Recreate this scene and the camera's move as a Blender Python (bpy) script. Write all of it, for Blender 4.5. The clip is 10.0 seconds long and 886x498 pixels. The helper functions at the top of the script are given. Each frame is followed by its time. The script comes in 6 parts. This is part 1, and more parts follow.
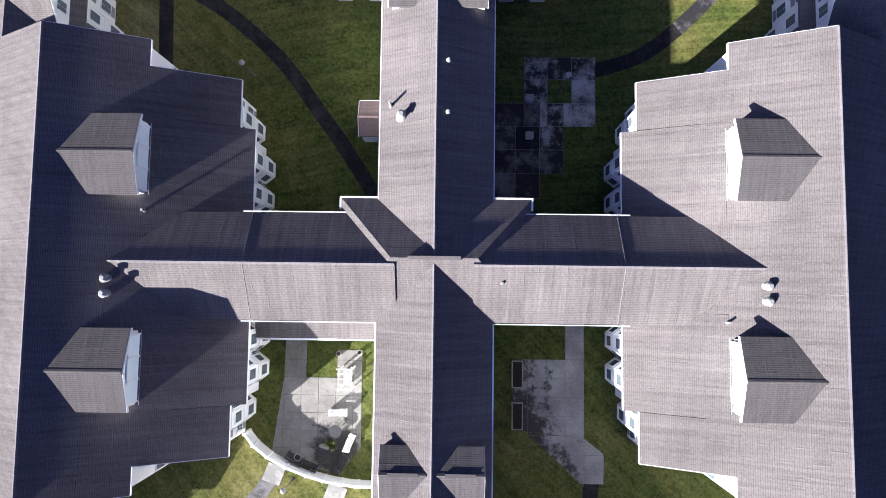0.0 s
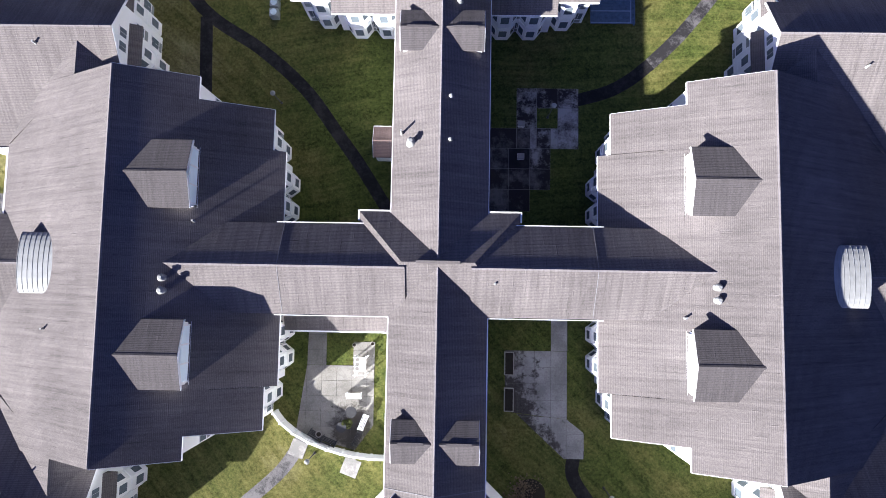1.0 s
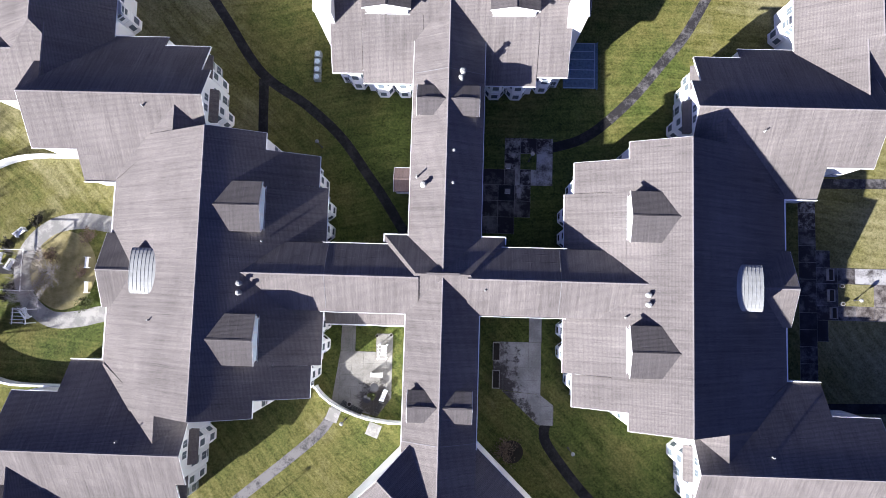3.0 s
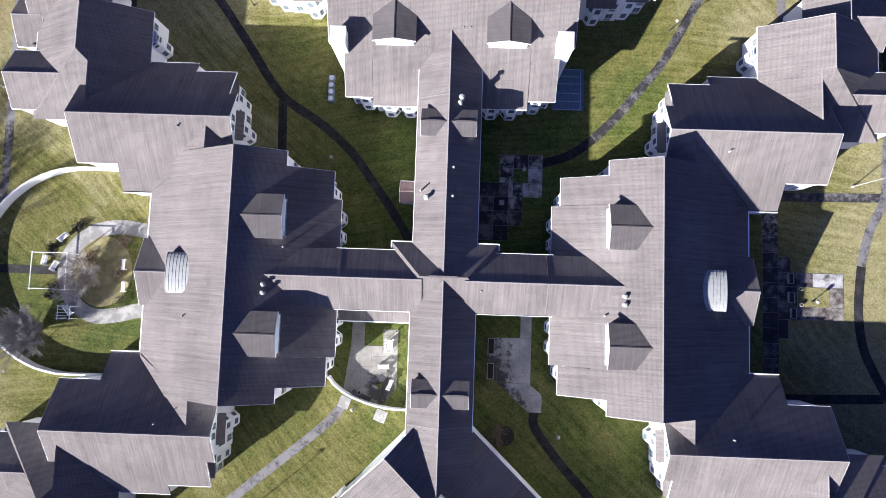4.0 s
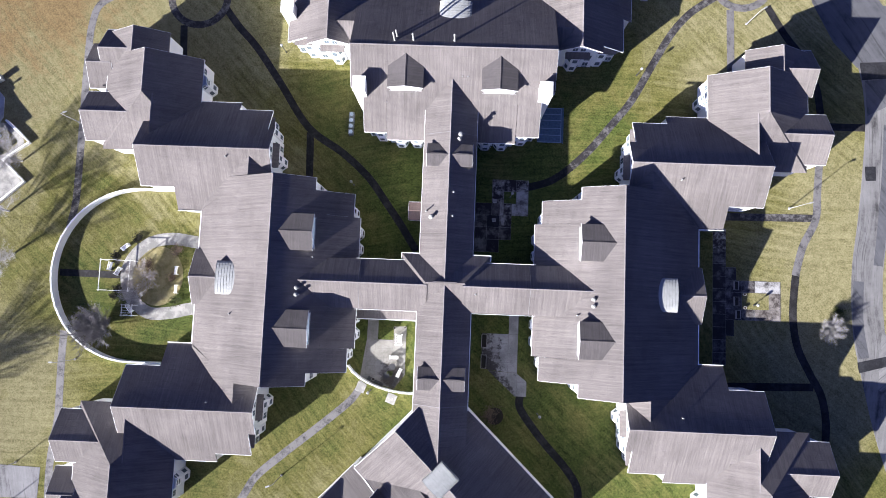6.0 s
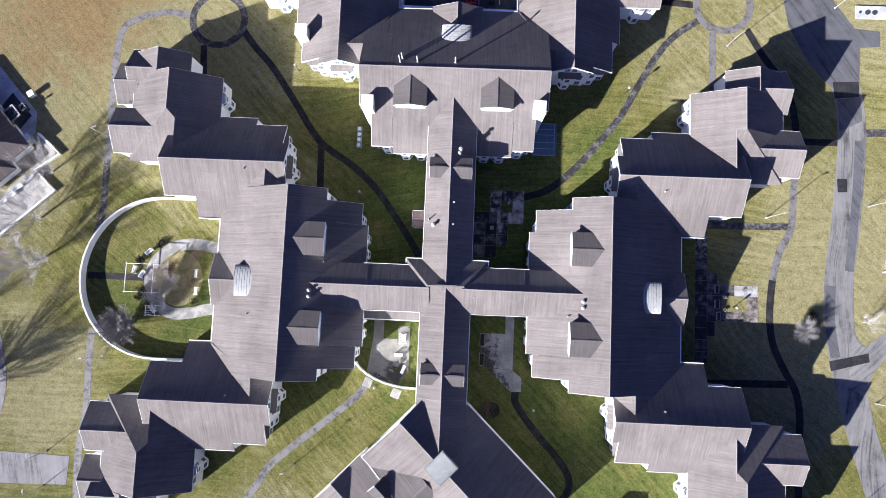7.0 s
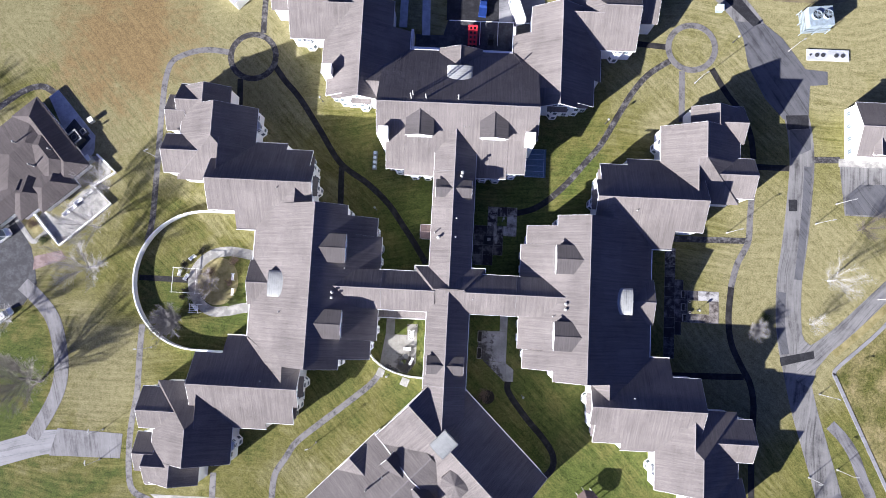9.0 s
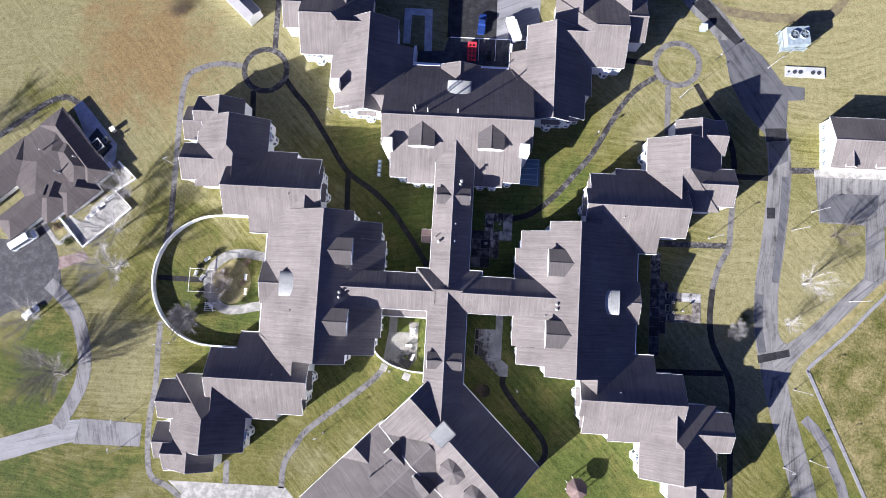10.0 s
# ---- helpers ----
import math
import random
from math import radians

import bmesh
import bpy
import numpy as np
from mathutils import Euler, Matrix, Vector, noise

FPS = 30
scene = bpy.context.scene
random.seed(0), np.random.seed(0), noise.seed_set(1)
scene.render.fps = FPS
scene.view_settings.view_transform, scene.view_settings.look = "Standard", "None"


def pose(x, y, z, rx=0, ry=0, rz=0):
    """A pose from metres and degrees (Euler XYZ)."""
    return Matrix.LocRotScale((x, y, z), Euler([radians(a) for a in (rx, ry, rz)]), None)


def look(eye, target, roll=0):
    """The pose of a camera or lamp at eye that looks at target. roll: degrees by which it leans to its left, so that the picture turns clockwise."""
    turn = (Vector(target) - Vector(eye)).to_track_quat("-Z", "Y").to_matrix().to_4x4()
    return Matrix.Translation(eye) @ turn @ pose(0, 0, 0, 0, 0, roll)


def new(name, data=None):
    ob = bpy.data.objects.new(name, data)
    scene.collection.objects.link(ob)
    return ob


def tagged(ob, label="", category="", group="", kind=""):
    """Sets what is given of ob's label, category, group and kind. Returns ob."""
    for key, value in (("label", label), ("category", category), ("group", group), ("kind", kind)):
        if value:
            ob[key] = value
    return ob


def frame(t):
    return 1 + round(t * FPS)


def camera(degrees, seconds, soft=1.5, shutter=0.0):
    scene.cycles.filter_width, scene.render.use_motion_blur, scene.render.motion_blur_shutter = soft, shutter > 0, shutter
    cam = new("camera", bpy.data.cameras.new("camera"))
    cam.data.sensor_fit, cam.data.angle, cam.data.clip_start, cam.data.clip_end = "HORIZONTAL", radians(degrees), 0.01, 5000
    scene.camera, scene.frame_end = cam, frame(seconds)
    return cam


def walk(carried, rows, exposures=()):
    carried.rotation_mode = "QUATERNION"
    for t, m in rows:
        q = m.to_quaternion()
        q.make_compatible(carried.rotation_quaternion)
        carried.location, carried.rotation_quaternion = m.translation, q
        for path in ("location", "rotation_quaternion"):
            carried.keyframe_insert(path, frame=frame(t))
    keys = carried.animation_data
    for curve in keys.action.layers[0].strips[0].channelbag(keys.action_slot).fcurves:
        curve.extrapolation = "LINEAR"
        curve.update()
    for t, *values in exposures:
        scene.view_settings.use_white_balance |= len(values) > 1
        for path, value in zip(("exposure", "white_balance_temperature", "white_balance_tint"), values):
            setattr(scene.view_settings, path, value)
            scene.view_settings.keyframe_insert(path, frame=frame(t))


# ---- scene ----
cam = camera(73.76, 10.0, 0.9)
ROWS = [
    (0.0, 1.316, -2.321, 55.702, 3.888, 0.811, 0.730),
    (0.5, 1.346, -2.545, 59.999, 4.089, 0.943, 0.891),
    (1.0, 1.416, -2.755, 64.212, 4.302, 0.995, 1.043),
    (1.5, 1.300, -2.817, 68.632, 4.448, 1.027, 1.239),
    (2.0, 1.254, -2.802, 73.359, 4.477, 1.025, 1.384),
    (2.5, 1.258, -2.615, 78.168, 4.454, 0.984, 1.535),
    (4.0, 1.366, -2.402, 92.563, 4.433, 0.967, 1.944),
    (4.5, 1.427, -2.399, 96.988, 4.482, 0.992, 2.076),
    (5.0, 1.525, -2.376, 101.561, 4.515, 1.028, 2.132),
    (5.5, 1.663, -2.403, 105.928, 4.603, 1.051, 2.205),
    (7.0, 1.842, -2.585, 118.567, 4.985, 1.195, 2.470),
    (7.5, 2.102, -2.547, 122.558, 5.052, 1.187, 2.589),
    (8.0, 1.949, -2.747, 127.127, 5.075, 1.231, 2.727),
    (8.5, 1.924, -2.712, 132.143, 5.170, 1.347, 2.862),
    (9.0, 1.883, -2.655, 137.127, 5.177, 1.355, 2.957),
    (9.5, 1.939, -2.642, 141.845, 5.123, 1.335, 3.094),
    (10.0, 2.126, -2.645, 146.360, 5.166, 1.327, 3.251),
]
walk(cam, [(t, pose(x, y, z, rx, ry, rz)) for t, x, y, z, rx, ry, rz in ROWS])


# ---- light ----
SUN_AZ, SUN_EL = radians(40.0), radians(21.0)
TO_SUN = Vector((-math.cos(SUN_EL) * math.cos(SUN_AZ), -math.cos(SUN_EL) * math.sin(SUN_AZ), math.sin(SUN_EL)))
world = bpy.data.worlds.new("sky")
scene.world = world
world.use_nodes = True
sky = world.node_tree.nodes.new("ShaderNodeTexSky")
sky.sky_type, sky.sun_disc = "NISHITA", False
sky.ozone_density, sky.dust_density = 5.0, 8.0
sky.sun_elevation, sky.sun_rotation = SUN_EL, math.atan2(TO_SUN.x, TO_SUN.y)
back = world.node_tree.nodes["Background"]
back.inputs["Strength"].default_value = 0.0205
hue = world.node_tree.nodes.new("ShaderNodeMix")
hue.data_type, hue.blend_type = "RGBA", "MULTIPLY"
hue.inputs["Factor"].default_value, hue.inputs[7].default_value = 1.0, (0.71, 0.88, 1.84, 1)
world.node_tree.links.new(sky.outputs[0], hue.inputs[6])
world.node_tree.links.new(hue.outputs[2], back.inputs[0])
sun = new("sun", bpy.data.lights.new("sun", "SUN"))
sun.data.energy, sun.data.angle, sun.data.color = 5.0, radians(0.6), (1.0, 0.985, 0.99)
sun.matrix_world = look((0, 0, 0), -TO_SUN)
scene.view_settings.exposure = 2.04


# ---- materials ----
class Mat:
    """A small builder of node materials."""

    def __init__(self, name, rough=0.85, metal=0.0):
        self.mat = bpy.data.materials.new(name)
        self.mat.use_nodes = True
        self.tree = self.mat.node_tree
        self.bsdf = self.tree.nodes["Principled BSDF"]
        self.bsdf.inputs["Roughness"].default_value = rough
        self.bsdf.inputs["Metallic"].default_value = metal
        self.bsdf.inputs["Specular IOR Level"].default_value = 0.25
        self.geo = self.tree.nodes.new("ShaderNodeNewGeometry")

    def put(self, socket, value):
        if isinstance(value, bpy.types.NodeSocket):
            self.tree.links.new(value, socket)
        elif isinstance(value, (tuple, list)) and len(value) == 3 and socket.type == "RGBA":
            socket.default_value = (*value, 1)
        else:
            socket.default_value = value

    def math(self, op, a, b=0.0, clamp=False):
        n = self.tree.nodes.new("ShaderNodeMath")
        n.operation, n.use_clamp = op, clamp
        self.put(n.inputs[0], a)
        self.put(n.inputs[1], b)
        return n.outputs[0]

    def vec(self, op, a, b=None):
        n = self.tree.nodes.new("ShaderNodeVectorMath")
        n.operation = op
        self.put(n.inputs[0], a)
        if b is not None:
            self.put(n.inputs[3] if op == "SCALE" else n.inputs[1], b)
        return n.outputs["Value" if op in ("DOT_PRODUCT", "LENGTH") else "Vector"]

    def noise(self, scale, detail=3.0, rough=0.6, at=None):
        n = self.tree.nodes.new("ShaderNodeTexNoise")
        n.inputs["Scale"].default_value, n.inputs["Detail"].default_value, n.inputs["Roughness"].default_value = scale, detail, rough
        self.tree.links.new(at or self.geo.outputs["Position"], n.inputs["Vector"])
        return n.outputs["Fac"]

    def ramp(self, fac, *stops):
        n = self.tree.nodes.new("ShaderNodeValToRGB")
        while len(n.color_ramp.elements) < len(stops):
            n.color_ramp.elements.new(0.5)
        for el, (at, c) in zip(n.color_ramp.elements, stops):
            el.position, el.color = at, (*c, 1) if isinstance(c, tuple) else (c, c, c, 1)
        self.put(n.inputs[0], fac)
        return n.outputs[0]

    def mix(self, fac, a, b, kind="MIX"):
        n = self.tree.nodes.new("ShaderNodeMix")
        n.data_type, n.blend_type = "RGBA", kind
        self.put(n.inputs["Factor"], fac)
        self.put(n.inputs[6], a)
        self.put(n.inputs[7], b)
        return n.outputs[2]

    def axes(self, along, down, third=0.0):
        n = self.tree.nodes.new("ShaderNodeCombineXYZ")
        self.put(n.inputs[0], along)
        self.put(n.inputs[1], down)
        self.put(n.inputs[2], third)
        return n.outputs[0]

    def xyz(self):
        n = self.tree.nodes.new("ShaderNodeSeparateXYZ")
        self.tree.links.new(self.geo.outputs["Position"], n.inputs[0])
        return n.outputs

    def level(self):
        """The distance along the level lines of a slope."""
        across = self.vec("NORMALIZE", self.vec("CROSS_PRODUCT", self.geo.outputs["True Normal"], (0, 0, 1)))
        return self.vec("DOT_PRODUCT", self.geo.outputs["Position"], across)

    def fall(self):
        """The distance down a slope."""
        across = self.vec("NORMALIZE", self.vec("CROSS_PRODUCT", self.geo.outputs["True Normal"], (0, 0, 1)))
        return self.vec("DOT_PRODUCT", self.geo.outputs["Position"], self.vec("CROSS_PRODUCT", across, self.geo.outputs["True Normal"]))

    def done(self, color, bump=None, strength=0.3, distance=0.02, rough=None):
        self.put(self.bsdf.inputs["Base Color"], color)
        if rough is not None:
            self.put(self.bsdf.inputs["Roughness"], rough)
        if bump is not None:
            n = self.tree.nodes.new("ShaderNodeBump")
            n.inputs["Strength"].default_value, n.inputs["Distance"].default_value = strength, distance
            self.put(n.inputs["Height"], bump)
            self.tree.links.new(n.outputs[0], self.bsdf.inputs["Normal"])
        return self.mat


def shingle_material(name, dark, light, sheets=1.0):
    m = Mat(name, 0.95)
    m.bsdf.inputs["Specular IOR Level"].default_value, m.bsdf.inputs["Diffuse Roughness"].default_value = 0.05, 0.22
    x, y, z = m.xyz()
    level = m.level()
    fall = m.fall()
    row = m.math("MULTIPLY", fall, 6.4)
    saw = m.math("FRACT", row)
    tab = m.noise(1.0, 0.0, 0.5, m.axes(m.math("MULTIPLY", level, 4.5), m.math("FLOOR", row), 0.0))
    streak = m.noise(1.0, 4.0, 0.65, m.axes(m.math("MULTIPLY", level, 2.6), m.math("MULTIPLY", z, 0.16), 0.0))
    patch = m.noise(0.10, 4.0, 0.6)
    grain = m.noise(13.0, 4.0, 0.85)
    f = m.math("ADD", m.math("MULTIPLY", tab, 0.10), m.math("MULTIPLY", streak, 0.25))
    f = m.math("ADD", f, m.math("MULTIPLY", patch, 0.24))
    f = m.math("ADD", f, m.math("MULTIPLY", grain, 0.40))
    color = m.ramp(f, (0.350, dark), (0.606, light))
    # lifted edges of the sheets, broken here and there
    brick = m.tree.nodes.new("ShaderNodeTexBrick")
    brick.inputs["Scale"].default_value, brick.inputs["Mortar Size"].default_value = 1.0, 0.06
    brick.inputs["Brick Width"].default_value, brick.inputs["Row Height"].default_value = 2.2, 1.15
    brick.inputs["Mortar Smooth"].default_value = 0.5
    brick.inputs["Color1"].default_value, brick.inputs["Color2"].default_value, brick.inputs["Mortar"].default_value = (0, 0, 0, 1), (1, 1, 1, 1), (0.5, 0.5, 0.5, 1)
    wob = m.noise(0.35, 2.0)
    m.tree.links.new(m.axes(m.math("ADD", level, m.math("MULTIPLY", wob, 0.35)), m.math("ADD", fall, m.math("MULTIPLY", wob, 0.25)), 0.0), brick.inputs["Vector"])
    gone = m.math("GREATER_THAN", m.noise(0.7, 3.0, 0.7), 0.53)
    lift = m.math("MULTIPLY", brick.outputs["Fac"], gone)
    color = m.mix(m.math("MULTIPLY", brick.outputs["Color"], 0.10), color, tuple(v * 0.55 for v in dark))
    color = m.mix(m.math("MULTIPLY", lift, 0.07 * sheets), color, tuple(min(1, v * 1.45) for v in light))
    # thin dark scuffs along the rows
    scuff = m.noise(1.0, 3.0, 0.7, m.axes(m.math("MULTIPLY", level, 0.8), m.math("MULTIPLY", fall, 4.5), 0.0))
    color = m.mix(m.math("MULTIPLY", m.math("GREATER_THAN", scuff, 0.63), 0.13), color, (0.023, 0.023, 0.025))
    # dark runs down the slope
    run = m.noise(1.0, 4.0, 0.7, m.axes(m.math("MULTIPLY", level, 5.5), m.math("MULTIPLY", fall, 0.22), 0.0))
    color = m.mix(m.ramp(run, (0.56, 0.0), (0.68, 0.34)), color, (0.026, 0.025, 0.027))
    edge = m.math("GREATER_THAN", saw, 0.74)
    color = m.mix(m.math("MULTIPLY", edge, 0.32), color, (0.023, 0.023, 0.025))
    height = m.math("ADD", m.math("MULTIPLY", m.math("SUBTRACT", 1.0, saw), 0.55), m.math("MULTIPLY", tab, 0.2))
    height = m.math("ADD", height, m.math("ADD", m.math("MULTIPLY", lift, 1.3 * sheets), m.math("MULTIPLY", brick.outputs["Color"], 1.2 * sheets)))
    height = m.math("ADD", height, m.math("MULTIPLY", m.noise(0.9, 3.0, 0.6), 1.6))
    height = m.math("ADD", height, m.math("MULTIPLY", grain, 0.5))
    return m.done(color, height, 0.55, 0.02)


def siding_material(name, color, rows=8.0):
    m = Mat(name, 0.6)
    x, y, z = m.xyz()
    saw = m.math("FRACT", m.math("MULTIPLY", z, rows))
    dirt = m.noise(0.7, 4.0)
    c = m.mix(m.math("MULTIPLY", dirt, 0.35), color, tuple(v * 0.8 for v in color))
    return m.done(c, saw, 0.4, 0.02)


def plain_material(name, color, rough=0.6, metal=0.0, spread=0.15, scale=3.0):
    m = Mat(name, rough, metal)
    n = m.noise(scale, 4.0)
    return m.done(m.ramp(n, (0.3, tuple(v * (1 - spread) for v in color)), (0.7, tuple(min(1, v * (1 + spread)) for v in color))), n, 0.12, 0.01)


def grass_material():
    m = Mat("grass", 0.95)
    m.bsdf.inputs["Specular IOR Level"].default_value, m.bsdf.inputs["Diffuse Roughness"].default_value = 0.1, 0.3
    x, y, z = m.xyz()
    big = m.noise(0.020, 5.0, 0.6)
    mid = m.noise(0.15, 5.0, 0.65)
    fine = m.noise(3.0, 6.0, 0.85)
    tuft = m.noise(0.8, 4.0, 0.75)
    # mown streaks, which turn from one stretch of lawn to the next
    bend = m.math("MULTIPLY", m.noise(0.012, 2.0), 26.0)
    flat_way = m.noise(1.0, 4.0, 0.65, m.axes(m.math("MULTIPLY", x, 0.10), m.math("MULTIPLY", m.math("ADD", y, bend), 1.3), 0.0))
    slant_way = m.noise(1.0, 4.0, 0.65, m.axes(m.math("MULTIPLY", m.math("SUBTRACT", x, y), 0.08), m.math("MULTIPLY", m.math("ADD", m.math("ADD", x, y), bend), 0.95), 0.0))
    which = m.ramp(m.noise(0.016, 1.0), (0.46, 0.0), (0.54, 1.0))
    mow = m.mix(which, flat_way, slant_way)
    speck = m.math("ADD", m.math("MULTIPLY", fine, 0.62), m.math("MULTIPLY", tuft, 0.26))
    speck = m.math("ADD", m.math("MULTIPLY", speck, 0.92), m.math("MULTIPLY", mow, 0.19))
    green = m.ramp(speck, (0.42, (0.022, 0.035, 0.008)), (0.60, (0.115, 0.137, 0.035)))
    olive = m.ramp(speck, (0.42, (0.058, 0.057, 0.014)), (0.60, (0.185, 0.171, 0.060)))
    straw = m.ramp(speck, (0.40, (0.092, 0.083, 0.035)), (0.60, (0.277, 0.250, 0.137)))
    brown = m.ramp(speck, (0.40, (0.092, 0.063, 0.028)), (0.60, (0.254, 0.181, 0.089)))
    # drier lawn away from the buildings
    dist = m.vec("LENGTH", m.axes(m.math("MULTIPLY", x, 0.012), m.math("MULTIPLY", m.math("SUBTRACT", y, -6.0), 0.016), 0.0))
    f = m.math("ADD", m.math("MULTIPLY", big, 2.8), m.math("MULTIPLY", mid, 1.6))
    f = m.math("ADD", f, m.math("MULTIPLY", mow, 0.6))
    f = m.math("ADD", f, m.math("MULTIPLY", dist, 0.72))
    f = m.math("ADD", f, m.math("MULTIPLY", x, -0.0030))
    f = m.math("ADD", f, m.math("MULTIPLY", y, 0.0022))
    for px, py, r, add in ((-101, -27, 15, -1.1), (-102, -58, 22, -0.9), (-79, -22, 14, 0.8), (-60, 0, 16, -0.3), (-76, 30, 14, -0.2), (-105, 48, 14, -0.7), (-95, 75, 30, 0.5), (-25, -38, 22, 0.25), (-60, 62, 22, 0.35), (72, 0, 34, 0.75), (62, 60, 26, 0.45), (97, 60, 24, 0.35), (92, 6, 14, 0.3)):
        off = m.vec("LENGTH", m.axes(m.math("MULTIPLY", m.math("SUBTRACT", x, px), 1.0 / r), m.math("MULTIPLY", m.math("SUBTRACT", y, py), 1.0 / r), 0.0))
        off = m.math("ADD", off, m.math("MULTIPLY", m.math("SUBTRACT", mid, 0.5), 1.2))
        f = m.math("ADD", f, m.math("MULTIPLY", m.math("SUBTRACT", 1.35, off, True), add))
    f = m.math("SUBTRACT", f, 2.70, True)
    lawn = m.mix(m.math("MULTIPLY", f, 2.0, True), green, olive)
    lawn = m.mix(m.math("SUBTRACT", m.math("MULTIPLY", f, 2.0), 1.0, True), lawn, straw)
    # a worn brown stretch of field
    worn = m.vec("LENGTH", m.axes(m.math("MULTIPLY", m.math("ADD", x, 82.0), 0.045), m.math("MULTIPLY", m.math("SUBTRACT", y, 58.0), 0.040), 0.0))
    w = m.math("SUBTRACT", m.math("ADD", mid, m.math("MULTIPLY", mow, 0.6)), m.math("MULTIPLY", worn, 0.55))
    w = m.math("MULTIPLY", m.math("SUBTRACT", w, 0.26, True), 3.0, True)
    return m.done(m.mix(w, lawn, brown), speck, 0.8, 0.09)


def field_material():
    """Rough grass, with straw showing through in soft patches."""
    m = Mat("rough grass", 0.95)
    m.bsdf.inputs["Specular IOR Level"].default_value = 0.1
    fine = m.noise(1.6, 6.0, 0.85)
    mid = m.noise(0.16, 6.0, 0.7)
    f = m.math("ADD", m.math("MULTIPLY", fine, 0.7), m.math("MULTIPLY", mid, 0.3))
    green = m.ramp(f, (0.40, (0.042, 0.048, 0.012)), (0.60, (0.158, 0.150, 0.046)))
    straw = m.ramp(f, (0.40, (0.092, 0.075, 0.031)), (0.60, (0.293, 0.239, 0.127)))
    return m.done(m.mix(m.ramp(mid, (0.40, 0.0), (0.66, 1.0)), green, straw), fine, 0.9, 0.2)


def road_material(name, dark, light, way, shift=0.0):
    """Worn asphalt with streaks along its way, patches and fine cracks."""
    m = Mat(name, 0.85)
    x, y, z = m.xyz()
    c, d = math.cos(radians(way)), math.sin(radians(way))
    along = m.math("ADD", m.math("MULTIPLY", x, c), m.math("MULTIPLY", y, d))
    across = m.math("SUBTRACT", m.math("MULTIPLY", y, c), m.math("MULTIPLY", x, d))
    wob = m.math("MULTIPLY", m.noise(0.04, 1.0), 6.0)
    streak = m.noise(1.0, 5.0, 0.7, m.axes(m.math("MULTIPLY", along, 0.06), m.math("MULTIPLY", m.math("ADD", across, wob), 0.62), 0.0))
    patch = m.noise(0.22, 6.0, 0.72)
    grain = m.noise(9.0, 4.0, 0.8)
    crack = m.noise(0.9, 7.0, 0.75)
    f = m.math("ADD", m.math("MULTIPLY", streak, 0.46), m.math("MULTIPLY", patch, 0.30))
    f = m.math("ADD", f, m.math("ADD", m.math("MULTIPLY", grain, 0.14), m.math("MULTIPLY", crack, 0.10)))
    base_c = m.ramp(f, (0.40 + shift, dark), (0.49 + shift, tuple(0.35 * a + 0.65 * b for a, b in zip(dark, light))), (0.60 + shift, light))
    seam = m.noise(1.0, 3.0, 0.6, m.axes(m.math("MULTIPLY", along, 0.05), m.math("MULTIPLY", m.math("ADD", across, wob), 2.4), 0.0))
    base_c = m.mix(m.math("MULTIPLY", m.math("GREATER_THAN", seam, 0.62), 0.45), base_c, tuple(v * 0.6 for v in dark))
    return m.done(base_c, grain, 0.3, 0.01)


def asphalt_material(name, dark, light, shift=0.0, wide=1.0, long=1.0, size=0.45):
    m = Mat(name, 0.85)
    x, y, z = m.xyz()
    patch = m.noise(size, 6.0, 0.75, m.axes(m.math("MULTIPLY", x, wide), m.math("MULTIPLY", y, long), 0.0))
    grain = m.noise(14.0, 3.0, 0.7)
    crack = m.noise(1.6, 6.0, 0.7)
    f = m.math("ADD", m.math("MULTIPLY", patch, 0.6), m.math("ADD", m.math("MULTIPLY", grain, 0.2), m.math("MULTIPLY", crack, 0.25)))
    return m.done(m.ramp(f, (0.49 - shift, dark), (0.60 - shift, light)), grain, 0.3, 0.01)


def concrete_material(name, dark, light, wet=0.0, shift=0.0, each=0.0):
    """each: how far one slab differs from the next."""
    m = Mat(name, 0.8)
    patch = m.noise(0.55, 5.0, 0.65)
    grain = m.noise(7.0, 4.0, 0.7)
    f = m.math("ADD", m.math("MULTIPLY", patch, 0.75), m.math("MULTIPLY", grain, 0.25))
    if each:
        info = m.tree.nodes.new("ShaderNodeObjectInfo")
        f = m.math("ADD", f, m.math("MULTIPLY", m.math("SUBTRACT", info.outputs["Random"], 0.5), each))
    return m.done(m.ramp(f, (0.44 - wet + shift, dark), (0.56 + wet + shift, light)), grain, 0.25, 0.01)


def court_material():
    """Warm grey concrete, soiled in one corner of the court."""
    m = Mat("court concrete", 0.8)
    x, y, z = m.xyz()
    patch = m.noise(0.55, 5.0, 0.65)
    grain = m.noise(7.0, 4.0, 0.7)
    info = m.tree.nodes.new("ShaderNodeObjectInfo")
    f = m.math("ADD", m.math("ADD", m.math("MULTIPLY", patch, 0.6), m.math("MULTIPLY", grain, 0.4)), m.math("MULTIPLY", m.math("SUBTRACT", info.outputs["Random"], 0.5), 0.06))
    dry = m.ramp(f, (0.40, (0.150, 0.141, 0.127)), (0.60, (0.240, 0.229, 0.207)))
    off = m.vec("LENGTH", m.axes(m.math("MULTIPLY", m.math("ADD", x, 8.9), 0.30), m.math("MULTIPLY", m.math("ADD", y, 17.4), 0.30), 0.0))
    soil = m.math("SUBTRACT", m.math("ADD", m.noise(0.9, 6.0, 0.75), 0.34), m.math("MULTIPLY", off, 0.42))
    return m.done(m.mix(m.ramp(soil, (0.48, 0.0), (0.62, 0.85)), dry, (0.039, 0.032, 0.028)), grain, 0.25, 0.01)


